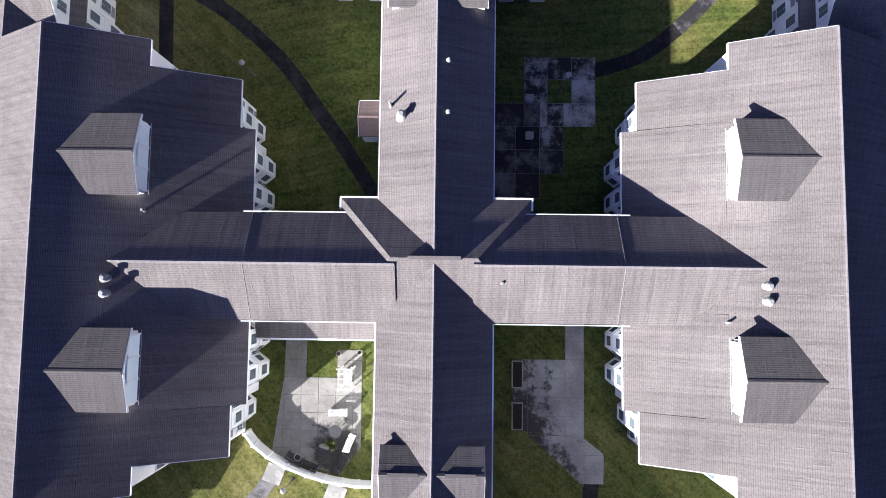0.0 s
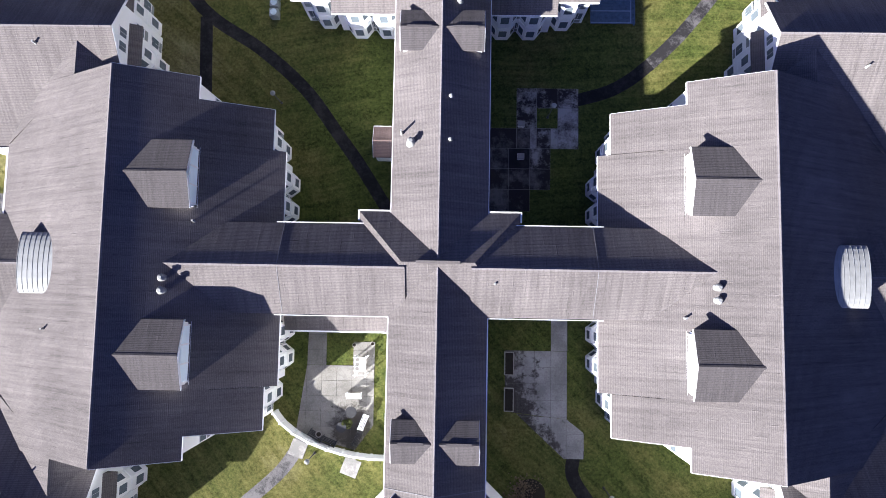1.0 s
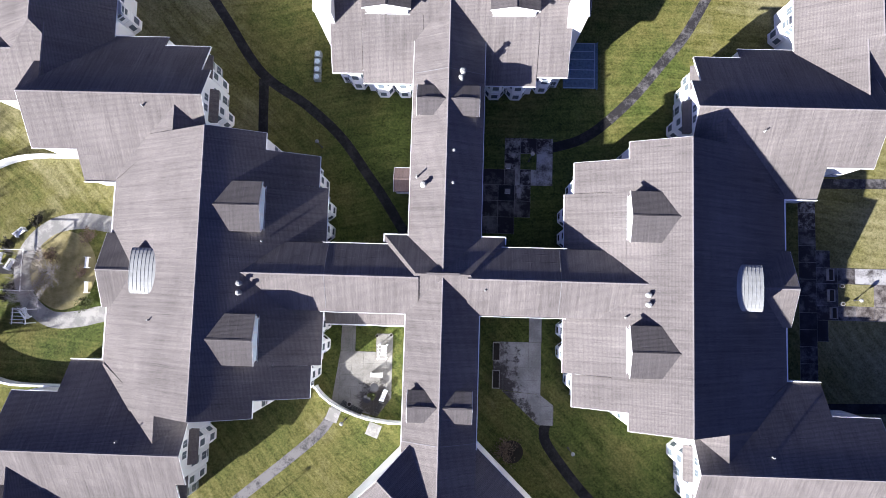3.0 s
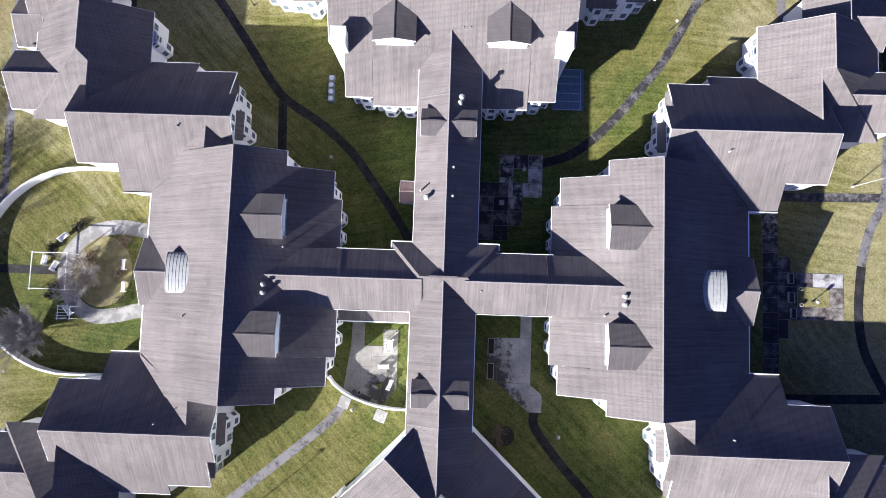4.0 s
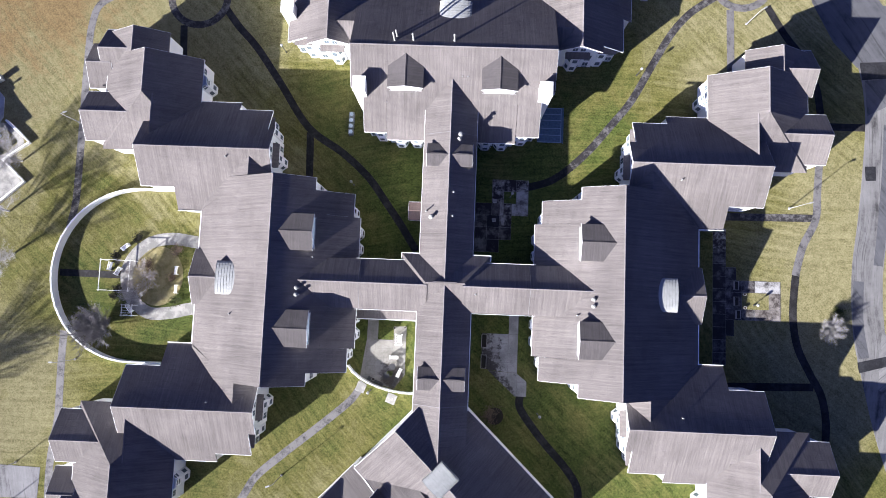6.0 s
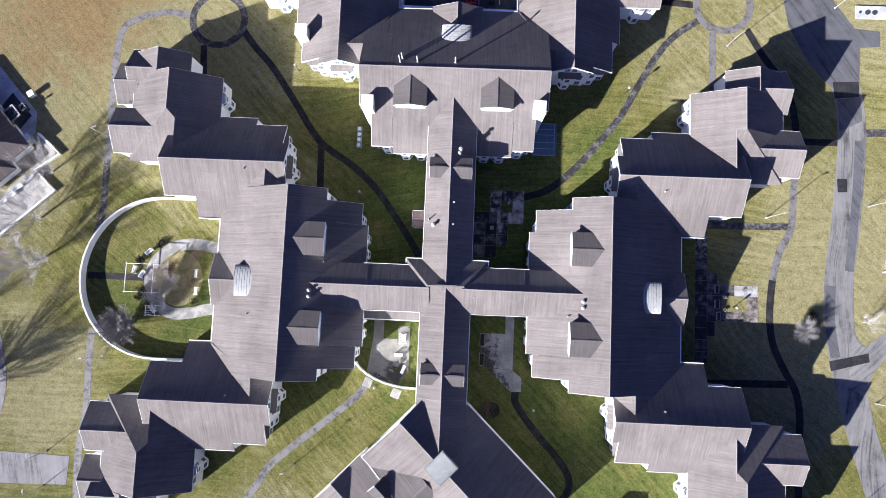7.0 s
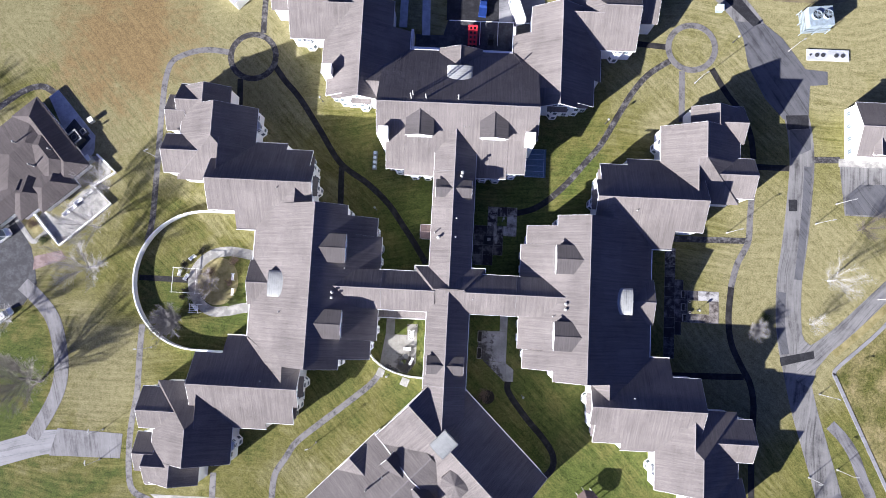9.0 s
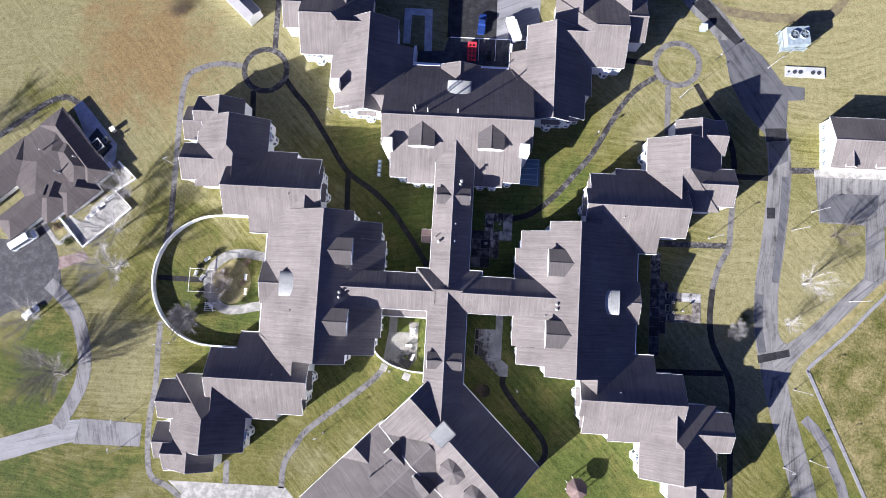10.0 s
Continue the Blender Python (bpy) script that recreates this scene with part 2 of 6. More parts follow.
def stained_material():
    """Concrete with soaked, ragged stains that gather where planters drain."""
    m = Mat("stained concrete", 0.8)
    x, y, z = m.xyz()
    patch = m.noise(0.6, 6.0, 0.7)
    grain = m.noise(7.0, 4.0, 0.7)
    tone = m.noise(0.35, 3.0)
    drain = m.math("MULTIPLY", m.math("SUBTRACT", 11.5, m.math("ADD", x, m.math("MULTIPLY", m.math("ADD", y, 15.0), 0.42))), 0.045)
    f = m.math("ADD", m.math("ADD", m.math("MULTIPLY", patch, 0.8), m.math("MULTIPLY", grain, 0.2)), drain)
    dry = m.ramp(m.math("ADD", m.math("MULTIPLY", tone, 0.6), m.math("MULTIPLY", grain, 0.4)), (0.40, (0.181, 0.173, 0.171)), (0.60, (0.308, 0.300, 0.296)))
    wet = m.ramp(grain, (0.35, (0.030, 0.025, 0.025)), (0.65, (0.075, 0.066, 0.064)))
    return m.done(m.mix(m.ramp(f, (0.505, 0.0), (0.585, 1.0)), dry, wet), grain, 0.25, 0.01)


SHINGLE = shingle_material("roof shingles", (0.066, 0.059, 0.058), (0.222, 0.197, 0.189))
SHINGLE_DARK = shingle_material("dormer shingles", (0.054, 0.048, 0.048), (0.135, 0.122, 0.123), 0.4)
RIDGE = shingle_material("ridge shingles", (0.115, 0.104, 0.105), (0.246, 0.223, 0.225))
SIDING = siding_material("white siding", (0.80, 0.80, 0.79))
TRIM = plain_material("white trim", (0.80, 0.80, 0.80), 0.5, 0.0, 0.05)
GLASS = plain_material("window glass", (0.12, 0.145, 0.165), 0.08, 0.0, 0.1)
SCREEN = plain_material("grey panel", (0.20, 0.22, 0.22), 0.6)
METAL = plain_material("white metal", (0.262, 0.266, 0.262), 0.6, 0.0, 0.12, 1.2)
LOUVRE = siding_material("louvre", (0.80, 0.90, 0.94), 9.0)
TAR = asphalt_material("new tarmac", (0.012, 0.012, 0.015), (0.028, 0.028, 0.032))
DARKROAD = road_material("dark worn asphalt", (0.038, 0.038, 0.044), (0.105, 0.105, 0.114), 125.0)
LOT = asphalt_material("dark asphalt", (0.034, 0.034, 0.038), (0.066, 0.066, 0.073))
PALESLAB = concrete_material("dry concrete slab", (0.046, 0.040, 0.040), (0.350, 0.342, 0.338), 0.03, -0.035, 0.05)
HALFWET = concrete_material("half-dark concrete slab", (0.026, 0.020, 0.020), (0.310, 0.300, 0.298), 0.0, 0.035, 0.06)
DARKSLAB = concrete_material("dark concrete slab", (0.026, 0.021, 0.021), (0.150, 0.141, 0.140), 0.02, 0.05, 0.10)
BLACKSLAB = concrete_material("near-black concrete slab", (0.015, 0.013, 0.015), (0.042, 0.039, 0.042), 0.02, 0.05)
BROWNSLAB = concrete_material("stained brown concrete slab", (0.046, 0.037, 0.034), (0.231, 0.208, 0.193), 0.03, 0.02, 0.08)
STAINED = stained_material()
JOINT_PALE = plain_material("pale joint", (0.22, 0.215, 0.215), 0.9)
JOINT = plain_material("joint", (0.115, 0.109, 0.100), 0.9)
FIELD = field_material()
PALEWOOD = plain_material("weathered wood", (0.277, 0.262, 0.246), 0.8)
SOIL = plain_material("dark soil", (0.027, 0.022, 0.017), 0.95)
BLUE = plain_material("blue boards", (0.070, 0.112, 0.170), 0.6, 0.0, 0.3)
BLUEPALE = plain_material("pale blue rail", (0.190, 0.255, 0.350), 0.5)
BARK = plain_material("bark", (0.077, 0.065, 0.058), 0.95)
BARKPALE = plain_material("pale bark", (0.330, 0.315, 0.318), 0.95)
BARKGREY = plain_material("grey bark", (0.215, 0.205, 0.208), 0.95)
DARKLEAF = plain_material("dark leaves", (0.027, 0.025, 0.017), 0.9, 0.0, 0.35)
BARKHAZE = plain_material("pale grey-brown bark", (0.231, 0.208, 0.204), 0.95)
BARKWHITE = plain_material("white bark", (0.32, 0.31, 0.31), 0.9)
LEAF = plain_material("green leaves", (0.058, 0.069, 0.019), 0.8, 0.0, 0.35)
RUST = plain_material("brown leaves", (0.146, 0.104, 0.073), 0.9, 0.0, 0.35)
STRAWBED = concrete_material("straw bed", (0.135, 0.115, 0.045), (0.265, 0.225, 0.112), 0.06)
WHITEPAINT = plain_material("white paint", (0.80, 0.80, 0.80), 0.3, 0.0, 0.03)
BLUEPAINT = plain_material("blue paint", (0.015, 0.035, 0.14), 0.25, 0.0, 0.05)
REDPAINT = plain_material("red paint", (0.50, 0.035, 0.05), 0.4, 0.0, 0.1)
TYRE = plain_material("black rubber", (0.019, 0.019, 0.022), 0.8)
DARKMETAL = plain_material("dark metal", (0.039, 0.039, 0.042), 0.5)
PAVER = concrete_material("grey paving", (0.308, 0.316, 0.331), (0.424, 0.431, 0.447))
BROWNROOF = shingle_material("brown shingles", (0.108, 0.073, 0.068), (0.208, 0.154, 0.142))
GREYBROWN = shingle_material("grey-brown shingles", (0.046, 0.040, 0.040), (0.142, 0.123, 0.120))
PALEROOF = shingle_material("pale shingles", (0.169, 0.162, 0.169), (0.277, 0.269, 0.277))
SEAM = plain_material("seam metal", (0.20, 0.205, 0.205), 0.6)
COOLER = plain_material("pale blue-grey metal", (0.20, 0.24, 0.27), 0.5, 0.0, 0.25, 1.5)
PALEBLUE = plain_material("pale blue metal", (0.42, 0.50, 0.55), 0.5)
PINK = plain_material("faded plastic", (0.55, 0.42, 0.42), 0.6)
GRASS = grass_material()
ASPHALT = asphalt_material("dark path asphalt", (0.010, 0.009, 0.010), (0.030, 0.028, 0.030))
PATCHED = asphalt_material("worn path asphalt", (0.024, 0.022, 0.024), (0.128, 0.121, 0.122), -0.015, 1.0, 1.0, 0.55)
PALEPATH = asphalt_material("pale path asphalt", (0.042, 0.040, 0.042), (0.142, 0.134, 0.134), 0.06)
TRACK = concrete_material("rutted earth", (0.085, 0.066, 0.045), (0.190, 0.165, 0.090), 0.10)
BRICKPAVE = concrete_material("red-brown paving", (0.131, 0.092, 0.089), (0.208, 0.154, 0.146))
ROAD = road_material("road asphalt", (0.044, 0.042, 0.043), (0.192, 0.186, 0.184), 88.0, 0.0)
ROAD_EAST = road_material("road asphalt east", (0.056, 0.054, 0.056), (0.208, 0.202, 0.200), 45.0, 0.0)
ROAD_WEST = road_material("road asphalt west", (0.100, 0.099, 0.104), (0.208, 0.205, 0.216), 14.0, -0.02)
ROAD_PATH = road_material("drive asphalt", (0.054, 0.051, 0.054), (0.181, 0.176, 0.183), 110.0, 0.0)
COURTSLAB = court_material()
CONCRETE = concrete_material("concrete", (0.177, 0.171, 0.162), (0.293, 0.281, 0.262), 0.0, 0.0, 0.05)


# ---- building tools ----
def part(name, bm, material, parent=None, label=""):
    bmesh.ops.recalc_face_normals(bm, faces=bm.faces)
    me = bpy.data.meshes.new(name)
    bm.to_mesh(me)
    bm.free()
    me.materials.append(material)
    ob = new(name, me)
    if parent is not None:
        ob.parent = parent
        ob.matrix_parent_inverse = Matrix.Translation(-parent.matrix_basis.translation)
    if label:
        tagged(ob, label)
    return ob


def base(name, at, label, category, group="", kind=""):
    ob = new(name)
    ob.location = at
    ob.empty_display_size = 0.2
    return tagged(ob, label, category, group, kind)


def prism(bm, outline, z0, z1, M):
    """An upright block over an outline; z0 and z1 may be numbers or a number per corner."""
    n = len(outline)
    lo = [z0] * n if isinstance(z0, (int, float)) else z0
    hi = [z1] * n if isinstance(z1, (int, float)) else z1
    a = [bm.verts.new(M @ Vector((x, y, z))) for (x, y), z in zip(outline, lo)]
    b = [bm.verts.new(M @ Vector((x, y, z))) for (x, y), z in zip(outline, hi)]
    bm.faces.new(a)
    bm.faces.new(b)
    for i in range(n):
        j = (i + 1) % n
        bm.faces.new((a[i], a[j], b[j], b[i]))


def box(bm, x0, x1, y0, y1, z0, z1, M=Matrix()):
    prism(bm, [(x0, y0), (x1, y0), (x1, y1), (x0, y1)], z0, z1, M)


def sweep(bm, profile, s0, s1, M, frame_axes):
    """A profile of (offset, z) drawn along a ridge from s0 to s1."""
    rings = []
    for s in (s0, s1):
        rings.append([bm.verts.new(M @ Vector(frame_axes(s, o, z))) for o, z in profile])
    n = len(profile)
    bm.faces.new(rings[0])
    bm.faces.new(rings[1])
    for i in range(n):
        j = (i + 1) % n
        bm.faces.new((rings[0][i], rings[0][j], rings[1][j], rings[1][i]))


def gable(house, M, axis, ridge, s0, s1, left, right, z, slope=0.5, slope2=None, thick=0.22, over=0.35,
          walls=True, material=None, floor=0.0, ends=(True, True), gutters=(True, True), inset=0.35, deep=None):
    """A gabled block. axis 'u' or 'v': the way of its ridge; ridge: the ridge's place on the other axis; left and right: how far the
    roof reaches to the lower and the higher side."""
    slope2 = slope if slope2 is None else slope2
    ax = (lambda s, o, h: (s, ridge + o, h)) if axis == "u" else (lambda s, o, h: (ridge + o, s, h))
    zl, zr = z - slope * left, z - slope2 * right
    bm = bmesh.new()
    sweep(bm, [(-left, zl), (0, z), (right, zr), (right, zr - thick), (0, z - thick), (-left, zl - thick)], s0, s1, M, ax)
    part("roof", bm, material or SHINGLE, house)
    cap = bmesh.new()
    sweep(cap, [(-0.16, z - 0.16 * slope + 0.03), (0, z + 0.045), (0.16, z - 0.16 * slope2 + 0.03), (0, z - 0.1)], s0 + 0.02, s1 - 0.02, M, ax)
    part("ridge_cap", cap, material or RIDGE, house)
    for side, reach, ze, on in ((-1, left, zl, gutters[0]), (1, right, zr, gutters[1])):
        if on:
            g = bmesh.new()
            o = side * (reach + 0.038)
            sweep(g, [(o - 0.033, ze - 0.20), (o + 0.033, ze - 0.20), (o + 0.037, ze - 0.02), (o - 0.037, ze - 0.02)], s0, s1, M, ax)
            part("gutter", g, TRIM, house)
    for s, on in ((s0, ends[0]), (s1, ends[1])):
        if on:
            g = bmesh.new()
            d = 0.05 if s == s1 else -0.05
            sweep(g, [(-left, zl - 0.03), (0, z - 0.03), (right, zr - 0.03), (right, zr - 0.3), (0, z - 0.3), (-left, zl - 0.3)], s, s + d, M, ax)
            part("rake_board", g, TRIM, house)
    if walls:
        w = bmesh.new()
        l, r = left - (inset if deep is None else deep), max(right - inset, 0.05)
        sweep(w, [(-l, floor), (r, floor), (r, z - slope2 * r - thick - 0.02), (0, z - thick - 0.02), (-l, z - slope * l - thick - 0.02)],
              s0 + inset * ends[0], s1 - inset * ends[1], M, ax)
        part("wall", w, SIDING, house)


V0 = -0.5


def at_wall(M, u, v, turn):
    """A frame on a wall: x along it, y outwards, z up. turn: degrees from the local u axis to the way out."""
    return M @ Matrix.Translation((u, v, 0)) @ Matrix.Rotation(radians(turn - 90), 4, "Z")


def pane(parent, F, x0, x1, z0, z1, proud=0.05):
    g = bmesh.new()
    box(g, x0, x1, proud - 0.04, proud, z0, z1, F)
    glass = part("pane", g, GLASS, parent)
    return glass


def frame_ring(bm, F, x0, x1, z0, z1, t, d):
    """A rectangular frame round an opening, as one ring."""
    inner = [(x0, z0), (x1, z0), (x1, z1), (x0, z1)]
    outer = [(x0 - t, z0 - t), (x1 + t, z0 - t), (x1 + t, z1 + t), (x0 - t, z1 + t)]
    loops = [[bm.verts.new(F @ Vector((x, y, z))) for x, z in ring] for ring, y in ((inner, 0.0), (inner, d), (outer, d), (outer, 0.0))]
    for k in range(4):
        a, b = loops[k], loops[(k + 1) % 4]
        for i in range(4):
            j = (i + 1) % 4
            bm.faces.new((a[i], a[j], b[j], b[i]))


def window(house, F, x, z0, w=1.1, h=1.5, lower=None):
    """A framed window, flat on a wall; lower: a grey panel below the glass."""
    f = bmesh.new()
    frame_ring(f, F, x - w / 2, x + w / 2, z0, z0 + h, 0.09, 0.07)
    win = part("window", f, TRIM, house)
    for x0, x1 in ((-w / 2, -0.03), (0.03, w / 2)):
        pane(win, F, x + x0, x + x1, z0, z0 + h)
    if lower:
        g = bmesh.new()
        box(g, x - w / 2, x + w / 2, 0.0, 0.05, lower, z0 - 0.15, F)
        part("panel", g, SCREEN, win, "grey spandrel panel")
    return win


def bay(house, F, top=6.4, w=2.7, front=1.3, depth=0.95):
    """A two-storey canted bay with windows on its three sides."""
    b = bmesh.new()
    plan = [(-w / 2, -0.1), (w / 2, -0.1), (w / 2, 0.05), (front / 2, depth), (-front / 2, depth), (-w / 2, 0.05)]
    prism(b, plan, 0.0, top, F)
    wide = [(x * 1.07, y * 1.07 if y > 0.5 else y) for x, y in plan]
    body = part("bay", b, SIDING, house, "white canted two-storey bay")
    for z in (3.05, top - 0.22):
        k = bmesh.new()
        prism(k, wide, z, z + 0.2, F)
        part("band", k, TRIM, body)
    corners = [Vector((w / 2, 0.05)), Vector((front / 2, depth)), Vector((-front / 2, depth)), Vector((-w / 2, 0.05))]
    for p, q in zip(corners, corners[1:]):
        mid, d = (p + q) / 2, (q - p)
        ang = math.degrees(math.atan2(d.y, d.x))
        G = F @ Matrix.Translation((mid.x, mid.y, 0)) @ Matrix.Rotation(radians(ang - 180), 4, "Z")
        half = d.length / 2 - 0.22
        for z0 in (0.85, 4.0):
            pane(body, G, -half, half, z0, z0 + 1.45, 0.035)
            f = bmesh.new()
            frame_ring(f, G, -half, half, z0, z0 + 1.45, 0.08, 0.06)
            part("window_frame", f, TRIM, body)
    return body


def pipe(name, x, y, z0, z1, r, label, material=None, cap=0.0, lean=(0, 0)):
    """A vent pipe on a roof, with a flashing and a cap where it has one."""
    ob = base(name, (x, y, z0), label, "roof vent", "roof vents")
    c = bmesh.new()
    bmesh.ops.create_cone(c, cap_ends=True, segments=14, radius1=r, radius2=r * 0.95, depth=z1 - z0 + 0.5, matrix=Matrix.Translation((x, y, (z0 + z1) / 2 - 0.25)))
    part("tube", c, material or METAL, ob)
    f = bmesh.new()
    bmesh.ops.create_cone(f, cap_ends=True, segments=14, radius1=r * 2.0, radius2=r * 1.1, depth=0.5, matrix=Matrix.Translation((x, y, z0 + 0.02)))
    part("flashing", f, METAL, ob)
    if cap:
        k = bmesh.new()
        bmesh.ops.create_cone(k, cap_ends=True, segments=16, radius1=cap, radius2=cap * 0.45, depth=0.3, matrix=Matrix.Translation((x, y, z1 + 0.16)))
        part("cap", k, METAL, ob)
    return ob


RU, RZ, SI, SO = 29.35, 13.5, 0.487, 0.545


def inner_z(u):
    """The height of a house's inner slope."""
    return RZ - SI * (RU - abs(u))


def outer_z(u):
    return RZ - SO * (abs(u) - RU)


def wing_z(v):
    return WZ - WS * abs(abs(v + 0.5) - WV)


WV, WZ, WS = 22.3, 10.95, 0.585


def pod(M, label, inner_add=0.0, boxes=False):
    """One residential house: a broad main roof, two long wings and their end blocks."""
    at = M @ Vector((29, 0, 0))
    house = base("house", at, label, "house", "residential houses round the cross of halls")
    # main roof: one outer slope, an inner slope in several depths
    gable(house, M, "v", RU, -17.7, 17.7, 0.4, 15.2, RZ, 1.3, SO, ends=(False, False), gutters=(False, False))
    for lo, hi in ((-11.9, -4.9), (5.1, 11.9)):
        g = bmesh.new()
        box(g, RU + 15.2, RU + 15.36, lo, hi, RZ - SO * 15.2 - 0.2, RZ - SO * 15.2 + 0.01, M)
        part("gutter", g, TRIM, house)
    for lo, hi, inner in ((-4.6, 4.6, 9.4), (11.5, 15.55, 12.8), (-15.55, -11.5, 12.8), (15.55, 17.7, 6.55), (-17.7, -15.55, 6.55), (4.6, 11.5, 8.4), (-11.5, -4.6, 8.4)):
        deep = inner + (inner_add if inner > 10 else 0)
        gable(house, M, "v", RU, lo, hi, deep, 0.35, RZ, SI, 1.3, ends=(lo < -14, hi > 14), gutters=(inner > 12 or inner < 7, False), walls=inner > 12 or inner < 7, deep=1.15 if inner > 12 else None)
    # flatter roofs below the dormers
    for lo, hi in ((3.5, 11.45), (-11.45, -3.5)):
        deep = 13.95 + inner_add
        z0 = RZ - SI * 6.9 + 0.03
        z1 = z0 - 0.479 * (deep - 6.9)
        b = bmesh.new()
        prism(b, [(RU - deep, lo), (RU - 6.9, lo), (RU - 6.9, hi), (RU - deep, hi)], [z1 - 0.22, z0 - 0.22, z0 - 0.22, z1 - 0.22], [z1, z0, z0, z1], M)
        part("roof", b, SHINGLE, house)
        g = bmesh.new()
        box(g, RU - deep - 0.07, RU - deep, lo, hi, z1 - 0.2, z1 - 0.02, M)
        part("gutter", g, TRIM, house)
        w = bmesh.new()
        prism(w, [(RU - deep + 1.2, lo + 0.02), (RU - 6.0, lo + 0.02), (RU - 6.0, hi - 0.06), (RU - deep + 1.2, hi - 0.06)], 0.0, [z1 - 0.1, z0 - 0.3, z0 - 0.3, z1 - 0.1], M)
        part("wall", w, SIDING, house)
    # bays and windows on the inner front
    for side in (-1, 1):
        uw = RU - 13.95 - inner_add + 1.2
        for v in (6.3, 9.3):
            bay(house, at_wall(M, uw, side * v, 180))
        for v in (7.85, 5.0):
            window(house, at_wall(M, uw, side * v, 180), 0.0, 4.2, 0.8, 1.4, 3.3)
            window(house, at_wall(M, uw, side * v, 180), 0.0, 1.0, 0.8, 1.4, 0.2)
        us = RU - 12.8 - inner_add + 1.15
        bay(house, at_wall(M, us, side * 12.9, 180))
        window(house, at_wall(M, us, side * 14.5, 180), 0.0, 4.2, 0.8, 1.4, 3.3)
        window(house, at_wall(M, us, side * 14.5, 180), 0.0, 1.0, 0.8, 1.4, 0.2)
        window(house, at_wall(M, 22.8 + 0.35, side * 16.6, 180), 0.0, 4.2, 1.2, 1.5, 3.3)
    # dormers over the inner slope
    for side in (-1, 1):
        gable(house, M, "u", side * 8.1, 22.45, 28.4, 3.1, 3.1, 12.9, 0.30, walls=True, floor=9.4, ends=(True, False), gutters=(False, False), inset=0.3, material=SHINGLE_DARK)
        f = bmesh.new()
        box(f, 22.62, 22.72, side * 8.1 - 2.6, side * 8.1 + 2.6, 10.1, 11.8, M)
        louvre = part("louvre", f, LOUVRE, house, "pale blue-white louvred dormer front")
        for dv in (-2.55, -0.86, 0.86, 2.55):
            f = bmesh.new()
            box(f, 22.57, 22.62, side * 8.1 + dv - 0.07, side * 8.1 + dv + 0.07, 10.1, 11.8, M)
            part("mullion", f, TRIM, louvre)
        f = bmesh.new()
        box(f, 22.50, 22.62, side * 8.1 - 2.85, side * 8.1 + 2.85, 9.95, 10.18, M)
        part("sill", f, TRIM, louvre)
    # barrel-roofed monitor with standing seams, and the cross gable below it
    bm = bmesh.new()
    arc = [(2.9 * math.sin(a) - 0.05, 9.25 + 0.62 * math.cos(a)) for a in [radians(-90 + 15 * k) for k in range(13)]]
    sweep(bm, arc + [(2.85, 7.6), (-2.95, 7.6)], 35.4, 39.4, M, lambda s, o, h: (s, o, h))
    monitor = part("monitor", bm, METAL, house, "white barrel-vaulted metal roof monitor")
    for k in range(9):
        bm = bmesh.new()
        u = 35.45 + 0.485 * k
        sweep(bm, [(o * 1.004, h + 0.025) for o, h in arc] + [(o, h - 0.05) for o, h in reversed(arc)], u, u + 0.025, M, lambda s, o, h: (s, o, h))
        part("seam", bm, SEAM, monitor)
    window(house, at_wall(M, 39.4, 0.0, 0), 0.0, 8.3, 3.6, 0.7)
    gable(house, M, "u", 0.0, 39.5, 45.0, 4.95, 4.95, 7.75, 0.44, ends=(False, True), gutters=(False, False))
    for v in (-2.2, 2.2):
        window(house, at_wall(M, 44.65, v, 0), 0.0, 0.9, 1.6, 1.6)
    # wings
    for side in (-1, 1):
        K = M @ Matrix.Diagonal((1, side, 1, 1))
        gable(house, K, "u", WV, 31.2, 32.4, 4.9, 4.1, WZ, WS, ends=(True, False), gutters=(False, False), walls=False)
        gable(house, K, "u", WV, 32.4, 38.6, 4.9, 8.2, WZ, WS, ends=(True, False), gutters=(False, True), inset=0.8)
        w = bmesh.new()
        sweep(w, [(-4.0, 0.0), (3.6, 0.0), (3.6, 8.35), (0, 10.2), (-4.0, 8.15)], 31.9, 33.4, K, lambda a, o, h: (a, WV + o, h))
        part("wall", w, SIDING, house)
        gable(house, K, "u", WV, 38.6, 49.0, 10.4, 9.8, WZ, WS, ends=(False, False), gutters=(False, True))
        g = bmesh.new()
        box(g, 44.4, 49.0, 11.77, 11.9, 4.87, 5.07, K)
        part("gutter", g, TRIM, house)
        gable(house, K, "u", WV, 49.0, 55.0, 6.5, 5.6, WZ, WS, ends=(False, True), gutters=(True, False))
        # saddle between the main gable and the wing
        bm = bmesh.new()
        pts = [bm.verts.new(K @ Vector(p)) for p in ((34.8, 17.65, 10.33), (34.8, 21.85, 10.25), (44.5, 12.1, 5.4), (30.2, 17.68, 8.0), (34.8, 17.65, 5.3))]
        for f in ((0, 1, 2), (0, 3, 1), (0, 2, 4), (0, 4, 3), (1, 3, 4), (1, 4, 2)):
            bm.faces.new([pts[i] for i in f])
        part("saddle", bm, SHINGLE, house)
        # bays on the inner gable of the wing, with a shingled skirt roof over them
        flip = 180
        for uw, v, vw in ((31.9, 22.1, 24.6), (33.0, 26.9, 28.9)):
            bay(house, at_wall(K, uw, v, flip), 5.9)
            sk = bmesh.new()
            prism(sk, [(uw - 1.0, v - 2.0), (uw + 0.05, v - 2.0), (uw + 0.05, v + 2.4), (uw - 1.0, v + 2.4)], [5.9, 5.9, 5.9, 5.9], [6.1, 6.75, 6.75, 6.1], K)
            part("skirt_roof", sk, SHINGLE, house)
